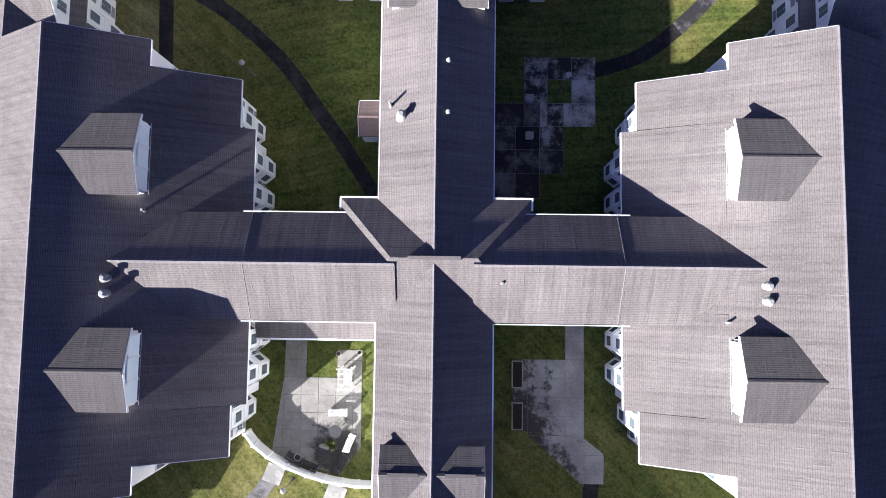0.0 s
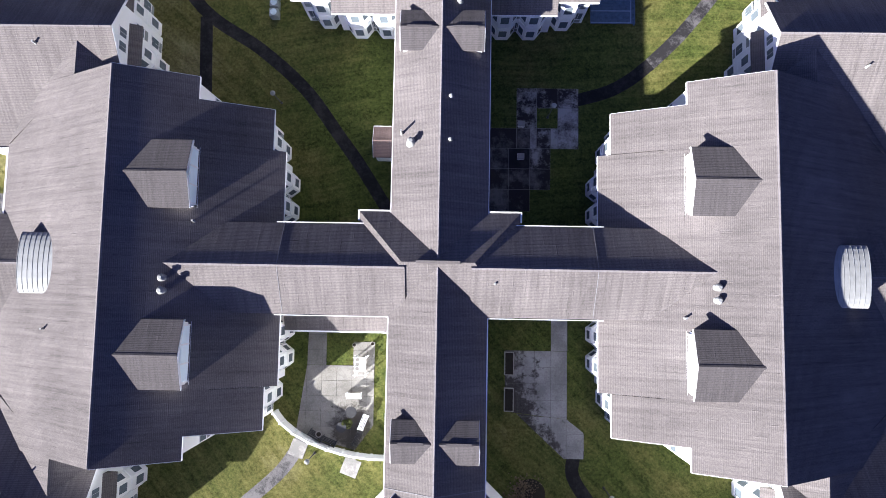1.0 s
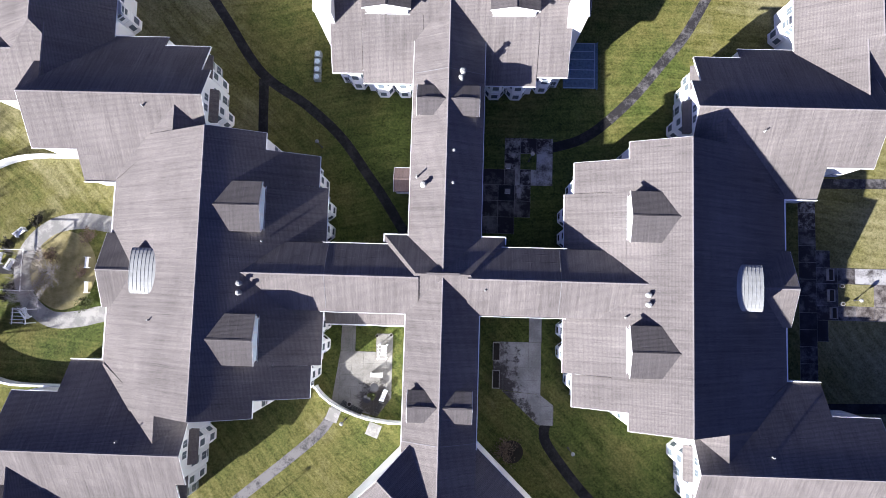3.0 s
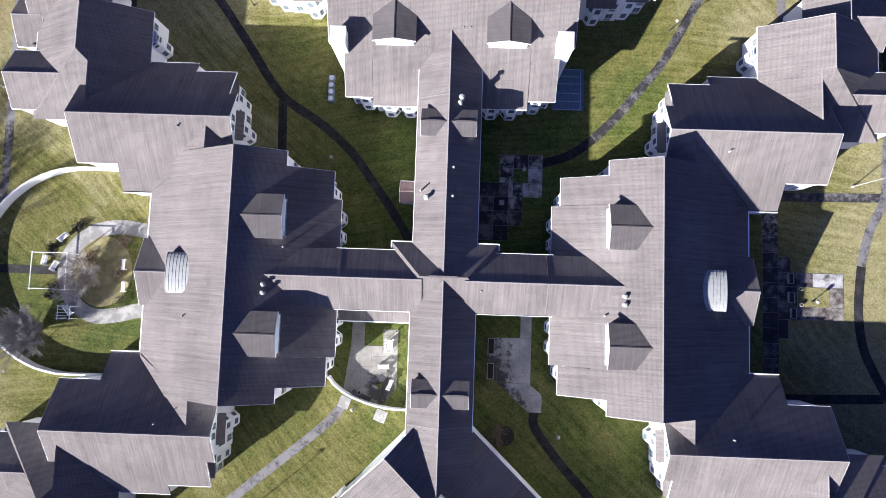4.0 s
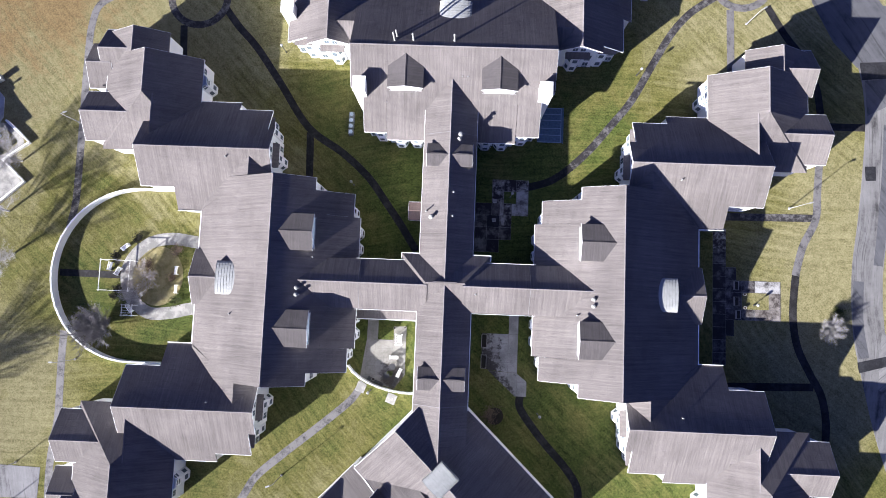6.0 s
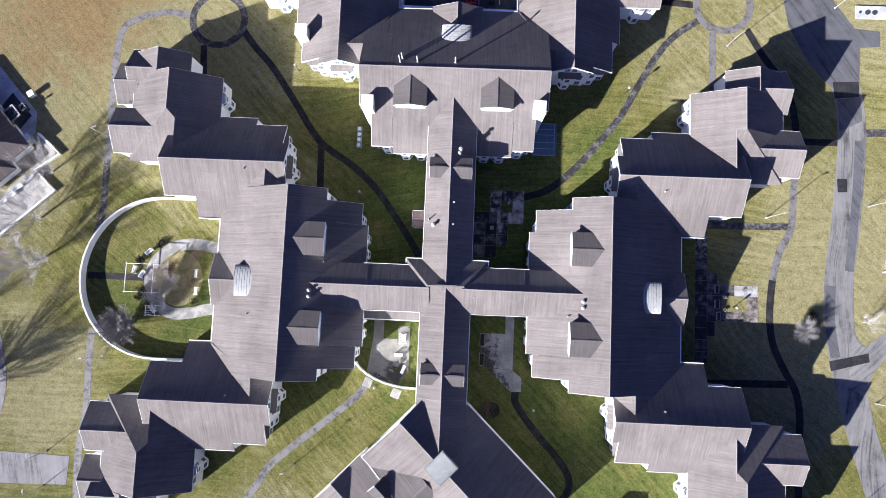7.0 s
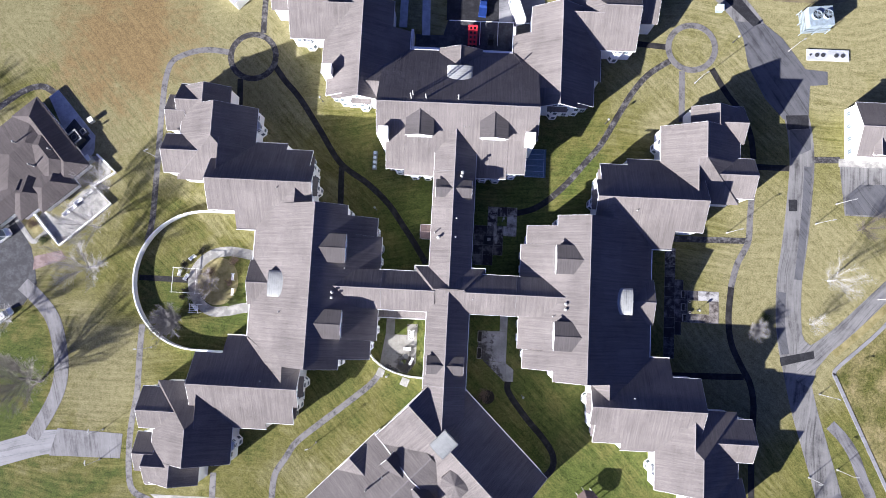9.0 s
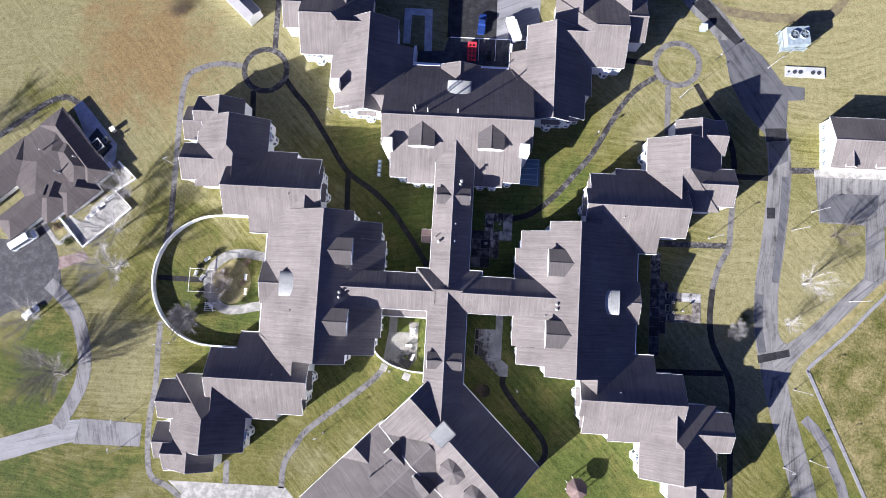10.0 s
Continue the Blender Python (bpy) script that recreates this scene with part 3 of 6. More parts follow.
            window(house, at_wall(K, uw, vw, flip), 0.0, 4.0, 1.0, 1.5, 3.2)
            window(house, at_wall(K, uw, vw, flip), 0.0, 0.9, 1.0, 1.5, 0.2)
        for dv in (-0.7, 0.7):
            window(house, at_wall(K, 31.9, WV + dv, flip), 0.0, 7.2, 0.9, 1.2)
        for u in (51.0, 53.4):
            window(house, at_wall(K, u, 16.2, -90), 0.0, 4.2, 1.2, 1.5)
            window(house, at_wall(K, u, 16.2, -90), 0.0, 0.9, 1.2, 1.5)
        for u in (34.0, 36.6):
            window(house, at_wall(K, u, 30.25, 90), 0.0, 4.0, 1.2, 1.5, 3.2)
        # end block
        gable(house, K, "v", 54.5, 31.9, 39.9, 8.5, 9.0, 10.45, 0.58, 0.50, ends=(False, True))
        gable(house, K, "v", 53.05, 23.6, 31.9, 7.05, 0.4, 9.61, 0.58, 2.0, ends=(False, False), walls=False, gutters=(False, False))
        hip = bmesh.new()
        q = [hip.verts.new(K @ Vector(p)) for p in ((54.5, 31.95, 10.45), (53.05, 30.35, 9.61), (53.05, 22.6, 5.55), (63.4, 22.6, 5.55), (63.5, 31.95, 5.97), (56.0, 27.0, 4.6), (53.05, 31.95, 9.58))]
        for f in ((0, 1, 2, 3), (0, 3, 4), (2, 5, 3), (3, 5, 4), (0, 4, 5), (0, 5, 6), (1, 6, 5), (1, 5, 2), (0, 6, 1)):
            hip.faces.new([q[i] for i in f])
        part("roof", hip, SHINGLE, house)
        w = bmesh.new()
        box(w, 50.0, 62.7, 23.1, 32.0, 0.0, 5.6, K)
        part("wall", w, SIDING, house)
        gable(house, K, "v", 57.8, 39.85, 44.6, 5.3, 6.0, 8.9, 0.55, 0.53, ends=(False, True), gutters=(False, False))
        gable(house, K, "u", 40.6, 58.4, 64.4, 4.2, 4.5, 8.3, 0.6, ends=(False, True), gutters=(False, True))
        gable(house, K, "u", 28.8, 57.0, 66.5, 4.8, 4.2, 8.6, 0.55, ends=(False, True))
        if M.determinant() < 0:
            gable(house, K, "u", 38.4, 62.5, 67.2, 4.3, 4.2, 7.0, 0.47, ends=(True, True), gutters=(True, False))
        bay(house, at_wall(K, 46.35, 36.0, 180), 4.9)
        window(house, at_wall(K, 46.35, 38.2, 180), 0.0, 3.4, 1.0, 1.3)
        for u, v in ((66.15, 27.4), (66.15, 30.2), (64.05, 40.4)):
            window(house, at_wall(K, u, v, 0), 0.0, 0.9, 1.2, 1.5)
    if boxes:
        for side in (-1, 1):
            c = bmesh.new()
            box(c, 21.4, 23.8, side * 15.9 - 1.0, side * 15.9 + 1.0, 0.0, 12.9, M)
            shaft = part("shaft", c, SIDING, house, "white square shaft rising past the eaves")
            c = bmesh.new()
            box(c, 21.3, 23.9, side * 15.9 - 1.1, side * 15.9 + 1.1, 12.9, 13.0, M)
            part("cap", c, TRIM, shaft)
    return house


east = Matrix.Translation((0, V0, 0))
west = Matrix.Translation((0, V0, 0)) @ Matrix.Diagonal((-1, 1, 1, 1))
north = Matrix.Translation((0, 10.6, 0)) @ Matrix.Rotation(radians(90), 4, "Z")
pod(east, "large grey-shingled house with white siding and bay windows")
pod(west, "large grey-shingled house with white siding and bay windows")
north_house = pod(north, "large grey-shingled house with white shafts beside its dormers", 0.65, True)

c = bmesh.new()
box(c, -31.0, -28.9, 46.9, 49.0, 0.0, 9.8)
shaft = part("shaft", c, SIDING, north_house, "white square shaft rising past the eaves")
c = bmesh.new()
box(c, -31.1, -28.8, 46.8, 49.1, 9.8, 9.9)
part("cap", c, TRIM, shaft)

# ---- the cross of halls ----
halls = base("hall", (0, 0, 0), "cross-shaped hall with grey shingle roofs and white gutters", "hall")
I4 = Matrix()
gable(halls, I4, "v", 0.0, 0.3, 35.6, 4.6, 4.6, 11.15, 0.505, ends=(False, False))
gable(halls, I4, "v", 0.0, -31.0, -0.1, 4.6, 4.6, 11.15, 0.505, ends=(False, False), gutters=(False, False))
for x in (-4.655, 4.655):
    bm = bmesh.new()
    box(bm, x - 0.055, x + 0.055, -21.4, -5.1, 8.63, 8.81)
    part("gutter", bm, TRIM, halls)
for x0, x1 in ((-26.0, -3.0), (3.0, 26.0)):
    gable(halls, I4, "u", -0.45, x0, x1, 4.5, 4.05, 11.3, 0.56, ends=(False, False), gutters=(False, False))
    for y in (3.67, -5.02):
        g = bmesh.new()
        lo, hi = (x0 + 10.6, x1) if x0 < 0 else (x0, x1 - 10.6)
        box(g, lo, hi, y - 0.07 * (y < 0), y + 0.07 * (y > 0) + 0.001, 8.58 if y < 0 else 8.84, 8.76 if y < 0 else 9.01)
        part("gutter", g, TRIM, halls)
# the hipped roof over the crossing
bm = bmesh.new()
q = [bm.verts.new(p) for p in ((-3.3, 0.0, 11.4), (3.3, 0.0, 11.4), (7.65, 4.9, 8.75), (-7.6, 4.9, 8.75), (-7.0, -4.6, 8.85), (7.0, -4.6, 8.85), (0, 0, 8.0))]
for f in ((0, 1, 2, 3), (0, 3, 4), (0, 4, 5, 1), (1, 5, 2), (3, 2, 6), (2, 5, 6), (5, 4, 6), (4, 3, 6)):
    bm.faces.new([q[i] for i in f])
part("roof", bm, SHINGLE, halls)
for x0, x1, y0, y1 in ((-7.68, -4.6, 4.9, 5.03), (4.6, 7.73, 4.9, 5.03), (-7.73, -7.6, 4.0, 5.03), (7.65, 7.78, 4.0, 5.03)):
    bm = bmesh.new()
    box(bm, x0, x1, y0, y1, 8.55, 8.78)
    part("gutter", bm, TRIM, halls)
bm = bmesh.new()
box(bm, -7.3, 7.3, -4.5, 4.6, 0.0, 8.6)
part("wall", bm, SIDING, halls)
bm = bmesh.new()
box(bm, -2.0, 2.0, -0.14, 0.14, 11.36, 11.5)
part("ridge_vent", bm, SHINGLE, halls)
# expansion joints across the roofs
for x in (-14.6, 14.4):
    bm = bmesh.new()
    sweep(bm, [(-4.5, 8.81), (0, 11.33), (4.05, 9.06), (4.05, 8.9), (-4.5, 8.6)], x - 0.03, x + 0.03, I4, lambda s, o, h: (s, -0.45 + o, h))
    part("roof_joint", bm, PALEROOF, halls)
for y in (25.9, -20.6):
    bm = bmesh.new()
    sweep(bm, [(-4.6, 8.86), (0, 11.18), (4.6, 8.86), (4.6, 8.7), (-4.6, 8.7)], y - 0.03, y + 0.03, I4, lambda s, o, h: (o, s, h))
    part("roof_joint", bm, PALEROOF, halls)
# paired dormers astride the hall's ridge
for y in (-16.1, 22.0):
    for side in (-1, 1):
        D = Matrix.Translation((0, y, 0)) @ Matrix.Diagonal((side, 1, 1, 1))
        gable(halls, D, "u", 0.0, 0.35, 3.95, 1.95, 1.95, 11.0, 0.40, floor=8.4, ends=(False, True), gutters=(False, False), inset=0.2, material=SHINGLE_DARK)
        v = bmesh.new()
        box(v, 1.0, 3.3, -0.13, 0.13, 10.9, 11.045, D)
        part("ridge_vent", v, SHINGLE_DARK, halls)
        window(halls, at_wall(D, 3.75, 0.0, 0), 0.0, 9.2, 1.6, 0.8)
# windows along the halls
for side in (-1, 1):
    for y in (9.0, 13.5, 18.0, 22.5, -9.0, -13.5, -18.0):
        for z in (1.0, 4.6):
            window(halls, at_wall(Matrix.Diagonal((side, 1, 1, 1)), 4.25, y, 0), 0.0, z, 1.5, 1.6)
    for x in (9.5, 12.5):
        for z in (1.0, 4.6):
            window(halls, at_wall(I4, side * x, 3.55, 90), 0.0, z, 1.5, 1.6)
            window(halls, at_wall(I4, side * x, -4.6, -90), 0.0, z, 1.5, 1.6)
# low porch roof along the south-west corridor
bm = bmesh.new()
prism(bm, [(-15.6, -6.75), (-4.7, -6.75), (-4.7, -4.5), (-15.6, -4.5)], [4.0, 4.0, 4.9, 4.9], [4.15, 4.15, 5.1, 5.1], I4)
part("porch_roof", bm, SHINGLE, halls)
bm = bmesh.new()
box(bm, -15.7, -4.7, -6.9, -6.75, 3.95, 4.17)
part("gutter", bm, TRIM, halls)
for x in (-15.3, -12.6, -9.9, -7.3):
    bm = bmesh.new()
    box(bm, x - 0.08, x + 0.08, -6.65, -6.49, 0.0, 4.1)
    part("porch_post", bm, TRIM, halls)

# ---- roof vents ----
pipe("vent_pipe", -3.7, 12.25, 9.28, 9.28 + 1.25, 0.11, "white plastic vent pipe on grey shingles")
pipe("vent_pipe", -2.75, 11.25, 9.76, 9.76 + 0.75, 0.26, "white capped vent on grey shingles", None, 0.38)
for y in (15.5, 11.4):
    pipe("vent_pipe", 0.9, y, 10.55, 10.8, 0.14, "small round pinkish roof vent", PINK, 0.2)
pipe("vent_pipe", 5.2, -1.8, 10.4, 10.75, 0.1, "small white vent pipe on grey shingles")
pipe("vent_pipe", 1.75, 25.4, 10.1, 11.5, 0.22, "white flue with a round cap", None, 0.42)
pipe("vent_pipe", 1.55, 24.8, 10.2, 10.95, 0.24, "white capped flue beside a taller one", None, 0.34)
for x in (-24.85, 24.85):
    for y in (-1.8, -2.95):
        pipe("vent_pipe", x, y, 11.1, 11.6, 0.24, "white capped vent, one of a pair, on grey shingles", None, 0.36)
for x, y, z in ((22.4, -4.6, inner_z(22.4)), (-22.7, 3.5, inner_z(22.7)), (-36.6, -6.7, outer_z(36.6)), (-38.9, 20.4, wing_z(20.4)), (39.9, 19.2, wing_z(19.2)),
                (40.2, -20.8, wing_z(-20.8)), (-39.2, -21.5, wing_z(-21.5)), (1.6, 35.5, 11.0), (2.6, 35.5, 11.0)):
    pipe("vent_pipe", x, y, z - 0.1, z + 0.5, 0.10, "thin white vent pipe on grey shingles")
for x, y, h in ((-9.8, 41.9, 1.5), (-10.1, 40.9, 2.2), (-6.9, 41.1, 1.6), (0.1, 41.2, 1.6)):
    pipe("vent_pipe", x, y, outer_z(y - 10.6) - 0.1, outer_z(y - 10.6) + 0.6 + h, 0.17, "tall white flue near the roof ridge", None, 0.2)

# ---- main building in the south ----
south = base("main_building", (-2, -32, 0), "large angled main building with grey shingle roofs", "building")
SM = Matrix.Translation((-0.4, -29.6, 0)) @ Matrix.Rotation(radians(-44), 4, "Z")
gable(south, SM, "u", -1.1, -8.3, 23.3, 10.3, 10.5, 11.7, 0.4466, 0.4466)
gable(south, SM, "v", 3.0, -36.0, -11.3, 11.7, 11.0, 10.4, 0.375, ends=(True, False))
gable(south, SM, "v", 3.0, -11.3, -5.2, 10.6, 10.6, 10.4, 0.375, ends=(False, False), gutters=(False, False), walls=False)
gable(south, SM, "u", -18.6, -8.6, -3.0, 4.3, 4.2, 7.9, 0.45, ends=(True, False), gutters=(False, False))
for u in (-3.2, 4.9):
    gable(south, SM, "u", -12.35, u, u + 5.4, 1.95, 1.95, 10.0, 0.66, floor=6.0, ends=(True, False), gutters=(False, False), material=SHINGLE_DARK, inset=0.25)
# pale flashing across the lower roof
for u0, z0, u1, z1 in ((-8.5, 6.1, 3.0, 10.43), (3.0, 10.43, 14.0, 6.3)):
    bm = bmesh.new()
    prism(bm, [(u0, -11.5), (u1, -11.5), (u1, -11.36), (u0, -11.36)], [z0 - 0.1, z1 - 0.1, z1 - 0.1, z0 - 0.1], [z0 + 0.05, z1 + 0.05, z1 + 0.05, z0 + 0.05], SM)
    part("flashing", bm, TRIM, south)
# low hipped cupolas on the south-west slope
for u in (10.1, 17.8):
    bm = bmesh.new()
    corners = ((-1.0, -0.45), (-0.55, -1.0), (0.55, -1.0), (1.0, -0.45), (1.0, 0.45), (0.55, 1.0), (-0.55, 1.0), (-1.0, 0.45))
    ring = [bm.verts.new(SM @ Vector((u + 2.8 * a, -5.2 + 2.5 * b, 10.55))) for a, b in corners]
    low = [bm.verts.new(SM @ Vector((u + 2.8 * a, -5.2 + 2.5 * b, 7.8))) for a, b in corners]
    tip = bm.verts.new(SM @ Vector((u, -5.2, 11.35)))
    for i in range(8):
        bm.faces.new((ring[i], ring[(i + 1) % 8], tip))
        bm.faces.new((low[i], low[(i + 1) % 8], ring[(i + 1) % 8], ring[i]))
    bm.faces.new(low)
    part("cupola", bm, SHINGLE, south, "low eight-sided cupola with dark shingles")
# barrel monitor at the head of the hall
BM = SM @ Matrix.Translation((2.49, -1.12, 0))
bm = bmesh.new()
arc = [(2.05 * math.sin(a), 11.6 + 0.6 * math.cos(a)) for a in [radians(-90 + 15 * k) for k in range(13)]]
sweep(bm, arc + [(2.05, 9.6), (-2.05, 9.6)], -2.2, 2.2, BM, lambda s, o, h: (o, s, h))
monitor = part("monitor", bm, METAL, south, "white barrel-vaulted metal roof monitor")
for k in range(9):
    bm = bmesh.new()
    v = -2.15 + 0.52 * k
    sweep(bm, [(o * 1.004, h + 0.025) for o, h in arc] + [(o, h - 0.05) for o, h in reversed(arc)], v, v + 0.03, BM, lambda s, o, h: (o, s, h))
    part("seam", bm, SEAM, monitor)
for v in (-5.0, -2.0, 2.0, 5.0, -14.5, -21.5, -26.0, -30.0):
    window(south, at_wall(SM, -7.75 if v > -11 else -8.33, v, 180), 0.0, 1.0, 1.4, 1.8)
for x, y, z in ((-15.3, -42.9, 9.2), (-12.1, -40.1, 8.6), (4.6, -42.2, 9.3), (10.4, -37.5, 9.0)):
    pipe("vent_pipe", x, y, z, z + 0.9, 0.12, "white vent pipe on grey shingles", None, 0.2)

# ---- ground ----
bm = bmesh.new()
box(bm, -1500, 1500, -1500, 1500, -1.0, 0.0)
tagged(part("ground", bm, GRASS), "mown lawn with dry straw-coloured patches", "lawn", kind="structure")


def ribbon(name, points, width, z, material, label, category, height=0.05):
    """A path of one width along a smooth line through the points."""
    pts = [Vector((*p, 0)) for p in points]
    line = []
    for i in range(len(pts) - 1):
        a, b = pts[max(i - 1, 0)], pts[min(i + 2, len(pts) - 1)]
        p, q = pts[i], pts[i + 1]
        for k in range(6):
            t = k / 6
            line.append(0.5 * ((2 * p) + (q - a) * t + (2 * a - 5 * p + 4 * q - b) * t * t + (3 * p - a - 3 * q + b) * t ** 3))
    line.append(pts[-1])
    bm = bmesh.new()
    rows = []
    for i, p in enumerate(line):
        d = (line[min(i + 1, len(line) - 1)] - line[max(i - 1, 0)]).normalized()
        n = Vector((-d.y, d.x, 0)) * width / 2
        rows.append([bm.verts.new(c) for c in (p + n + Vector((0, 0, z)), p - n + Vector((0, 0, z)), p - n - Vector((0, 0, 0.1)), p + n - Vector((0, 0, 0.1)))])
    for a, b in zip(rows, rows[1:]):
        for i in range(4):
            j = (i + 1) % 4
            bm.faces.new((a[i], a[j], b[j], b[i]))
    bm.faces.new(rows[0])
    bm.faces.new(rows[-1])
    return tagged(part(name, bm, material), label, category, kind="structure")


def flat(name, outline, z, material, label, category):
    bm = bmesh.new()
    prism(bm, outline, -0.1, z, Matrix())
    return tagged(part(name, bm, material), label, category, kind="structure")


WALKS = [
    ([(-44.9, 52.0), (-42.1, 48.4), (-38.2, 44.2), (-33.2, 37.2), (-27.4, 28.9), (-20.6, 24.2), (-15.4, 19.6), (-11.4, 14.3), (-9.0, 11.0), (-5.8, 6.0)], ASPHALT),
    ([(-27.0, 28.0), (-26.6, 16.5)], ASPHALT),
    ([(-53.0, 48.4), (-52.5, 40.0)], ASPHALT),
    ([(-56.4, 54.9), (-61.4, 55.3), (-66.1, 54.3), (-70.0, 52.0), (-71.2, 47.8), (-71.4, 43.7), (-71.4, 37.2), (-71.3, 30.7), (-71.2, 22.6)], PALEPATH),
    ([(-71.2, 22.6), (-71.2, 13.1), (-72.0, 8.0)], PATCHED),
    ([(-48.3, 60.0), (-48.4, 68.0), (-48.6, 90)], PATCHED),
    ([(50.2, 57.5), (44.9, 53.8), (41.1, 49.2), (37.4, 42.6), (33.8, 36.0), (30.0, 31.1), (26.3, 26.5), (22.6, 22.8)], PATCHED),
    ([(22.8, 23.0), (20.6, 21.2), (18.1, 19.8), (14.7, 18.8)], ASPHALT),
    ([(52.5, 54.7), (52.6, 42.4)], PALEPATH),
    ([(59.5, 55.6), (62.9, 49.9), (66.2, 45.4), (68.6, 40.0), (69.4, 34.2)], ASPHALT),
    ([(48.7, 60.5), (41.0, 61.1)], ASPHALT),
    ([(69.2, 28.0), (68.6, 20.0), (68.2, 14.6), (65.8, 9.5), (64.4, 4.1)], PALEPATH),
    ([(64.5, 4.4), (63.9, -2.8), (64.6, -8.7), (66.9, -13.8), (68.8, -17.4), (69.6, -21.8), (69.5, -26.2), (69.2, -35.0), (69.3, -60)], ASPHALT),
    ([(68.4, 14.9), (51, 14.6)], PATCHED),
    ([(67.4, -16.1), (51.1, -16.6)], ASPHALT),
    ([(-71.2, -11.5), (-71.2, -16.7), (-71.0, -22.8), (-70.9, -27.3), (-71.6, -36.3), (-71.0, -45.2), (-69.5, -49.2), (-65.4, -51.1), (-62.2, -53.5)], PALEPATH),
    ([(-14.5, -18.6), (-16.5, -21.8), (-20.9, -25.8), (-28.1, -31.8), (-33.1, -36.2), (-35.2, -39.6), (-37.5, -43.8), (-37.8, -49.7)], PALEPATH),
    ([(-51.6, -44.0), (-51.4, -49.6)], PALEPATH),
    ([(14.4, -19.9), (14.6, -22.4), (18.7, -27.8), (22.6, -32.0), (25.0, -35.5), (25.1, -38.5), (23.2, -41.0)], ASPHALT),
]
for i, (line, surface) in enumerate(WALKS):
    label = {ASPHALT: "narrow dark asphalt footpath across the lawn", PATCHED: "narrow patched asphalt footpath across the lawn", PALEPATH: "narrow pale worn footpath across the lawn"}[surface]
    ribbon("path", line, 1.4, 0.02 + 0.004 * (i % 3), surface, label, "path")
for cx, cy, surface in ((-50.3, 54.1, PATCHED), (54.7, 60.6, PALEPATH)):
    ring = [(cx + 5.5 * math.cos(a), cy + 5.5 * math.sin(a)) for a in [k * math.tau / 24 for k in range(25)]]
    ribbon("path", ring, 1.4, 0.034, surface, "ring of asphalt footpath round a patch of lawn", "path")
ribbon("road", [(44, 96), (59.0, 78.0), (63.6, 73.2), (69, 66.4), (72.5, 58.4), (75.8, 51.5), (79.3, 44.6), (80.5, 35.2), (79.9, 25), (78.8, 14.7), (77.5, 4.8), (77.6, -6), (79.2, -15), (81.0, -23.3), (83.3, -31.2), (86.8, -44.1), (95, -80)], 5.7, 0.03, ROAD, "worn grey asphalt drive with dark patches", "road")
ribbon("road", [(79.0, -12.5), (85.5, -8.2), (91.0, -3.4), (98.5, 4.0), (106.3, 11.4), (140, 42)], 3.6, 0.038, ROAD_EAST, "narrow worn asphalt drive", "road")
flat("road", [(80.0, -4.5), (81.0, -7.2), (83.6, -9.2), (87.5, -8.6), (83.6, -13.5), (82.4, -18.0), (79.0, -16.0)], 0.040, ROAD_EAST, "widened mouth of a narrow asphalt drive", "road")
ribbon("road", [(-140, -55), (-107.9, -45.0), (-100.4, -42.4), (-91.5, -39.6), (-86, -39.2)], 5.4, 0.03, ROAD_WEST, "pale worn asphalt drive", "road")
flat("road", [(-88.6, -36.2), (-73.3, -36.6), (-73.4, -42.1), (-89.9, -42.4)], 0.036, ROAD_PATH, "dark stub of a worn asphalt drive", "road")
ribbon("road", [(-100.6, -3.6), (-96.8, -6.6), (-92.6, -11.2), (-90.2, -17.5), (-89.2, -22.9), (-89.6, -28.0), (-91.6, -33.3), (-94.4, -38.6)], 3.4, 0.038, ROAD_PATH, "narrow worn asphalt drive", "road")
ribbon("road", [(103.6, 22.5), (103.6, 12), (103, 8)], 4.6, 0.042, ROAD, "short worn asphalt drive beside a car park", "road")
ribbon("path", [(86.6, -25.6), (89.4, -28.4), (91.8, -32.2), (93.8, -37.6), (95.7, -42.6), (99, -60)], 2.4, 0.03, ROAD_PATH, "cracked asphalt path beside a drive", "path")
ribbon("path", [(-125, 27), (-117.8, 33.5), (-111, 39.1), (-105.6, 43.2), (-101.2, 44.4), (-97.6, 42.6)], 1.5, 0.03, PATCHED, "grey worn path round a house", "path")
ribbon("path", [(69.6, 32.4), (78, 32.4)], 1.4, 0.02, ASPHALT, "short dark path to a drive", "path")
ribbon("path", [(83.0, 34.6), (89.2, 34.9)], 1.5, 0.02, PATCHED, "short worn path to a house", "path")
ribbon("track", [(64.0, 77.0), (67.5, 75.2), (76, 74.1), (84, 74.0), (90.2, 74.6), (94.4, 76.8), (99, 84)], 2.4, 0.016, TRACK, "rutted brown earth track across the lawn", "track")


flat("road", [(64.7, 67.6), (66.8, 63.3), (68, 56.7), (72, 48.8), (76.3, 44), (82.1, 45.4), (82.4, 52.4), (86.5, 52.8), (86.5, 56.0), (81.4, 56.4), (76.1, 63.7), (71.8, 67.2)], 0.034, DARKROAD, "wide apron of a dark worn asphalt drive", "road")
flat("road_patch", [(58.1, 76.8), (61.4, 79.0), (71.1, 67.4), (69.2, 66.4)], 0.038, TAR, "dark strip of newer asphalt on a drive", "patch")
flat("road_patch", [(76.8, 45.0), (82.0, 45.3), (82.1, 42.1), (77.2, 41.6)], 0.040, TAR, "dark square of newer asphalt on a drive", "patch")
flat("road_patch", [(77.7, 41.5), (82.4, 42.0), (82.6, 37.1), (78.0, 34.7)], 0.038, DARKROAD, "cracked dark patch on a drive", "patch")
flat("road_patch", [(75.4, -11.3), (83.0, -9.4), (83.2, -11.1), (75.7, -13.2)], 0.046, TAR, "dark strip of newer asphalt across a drive", "patch")
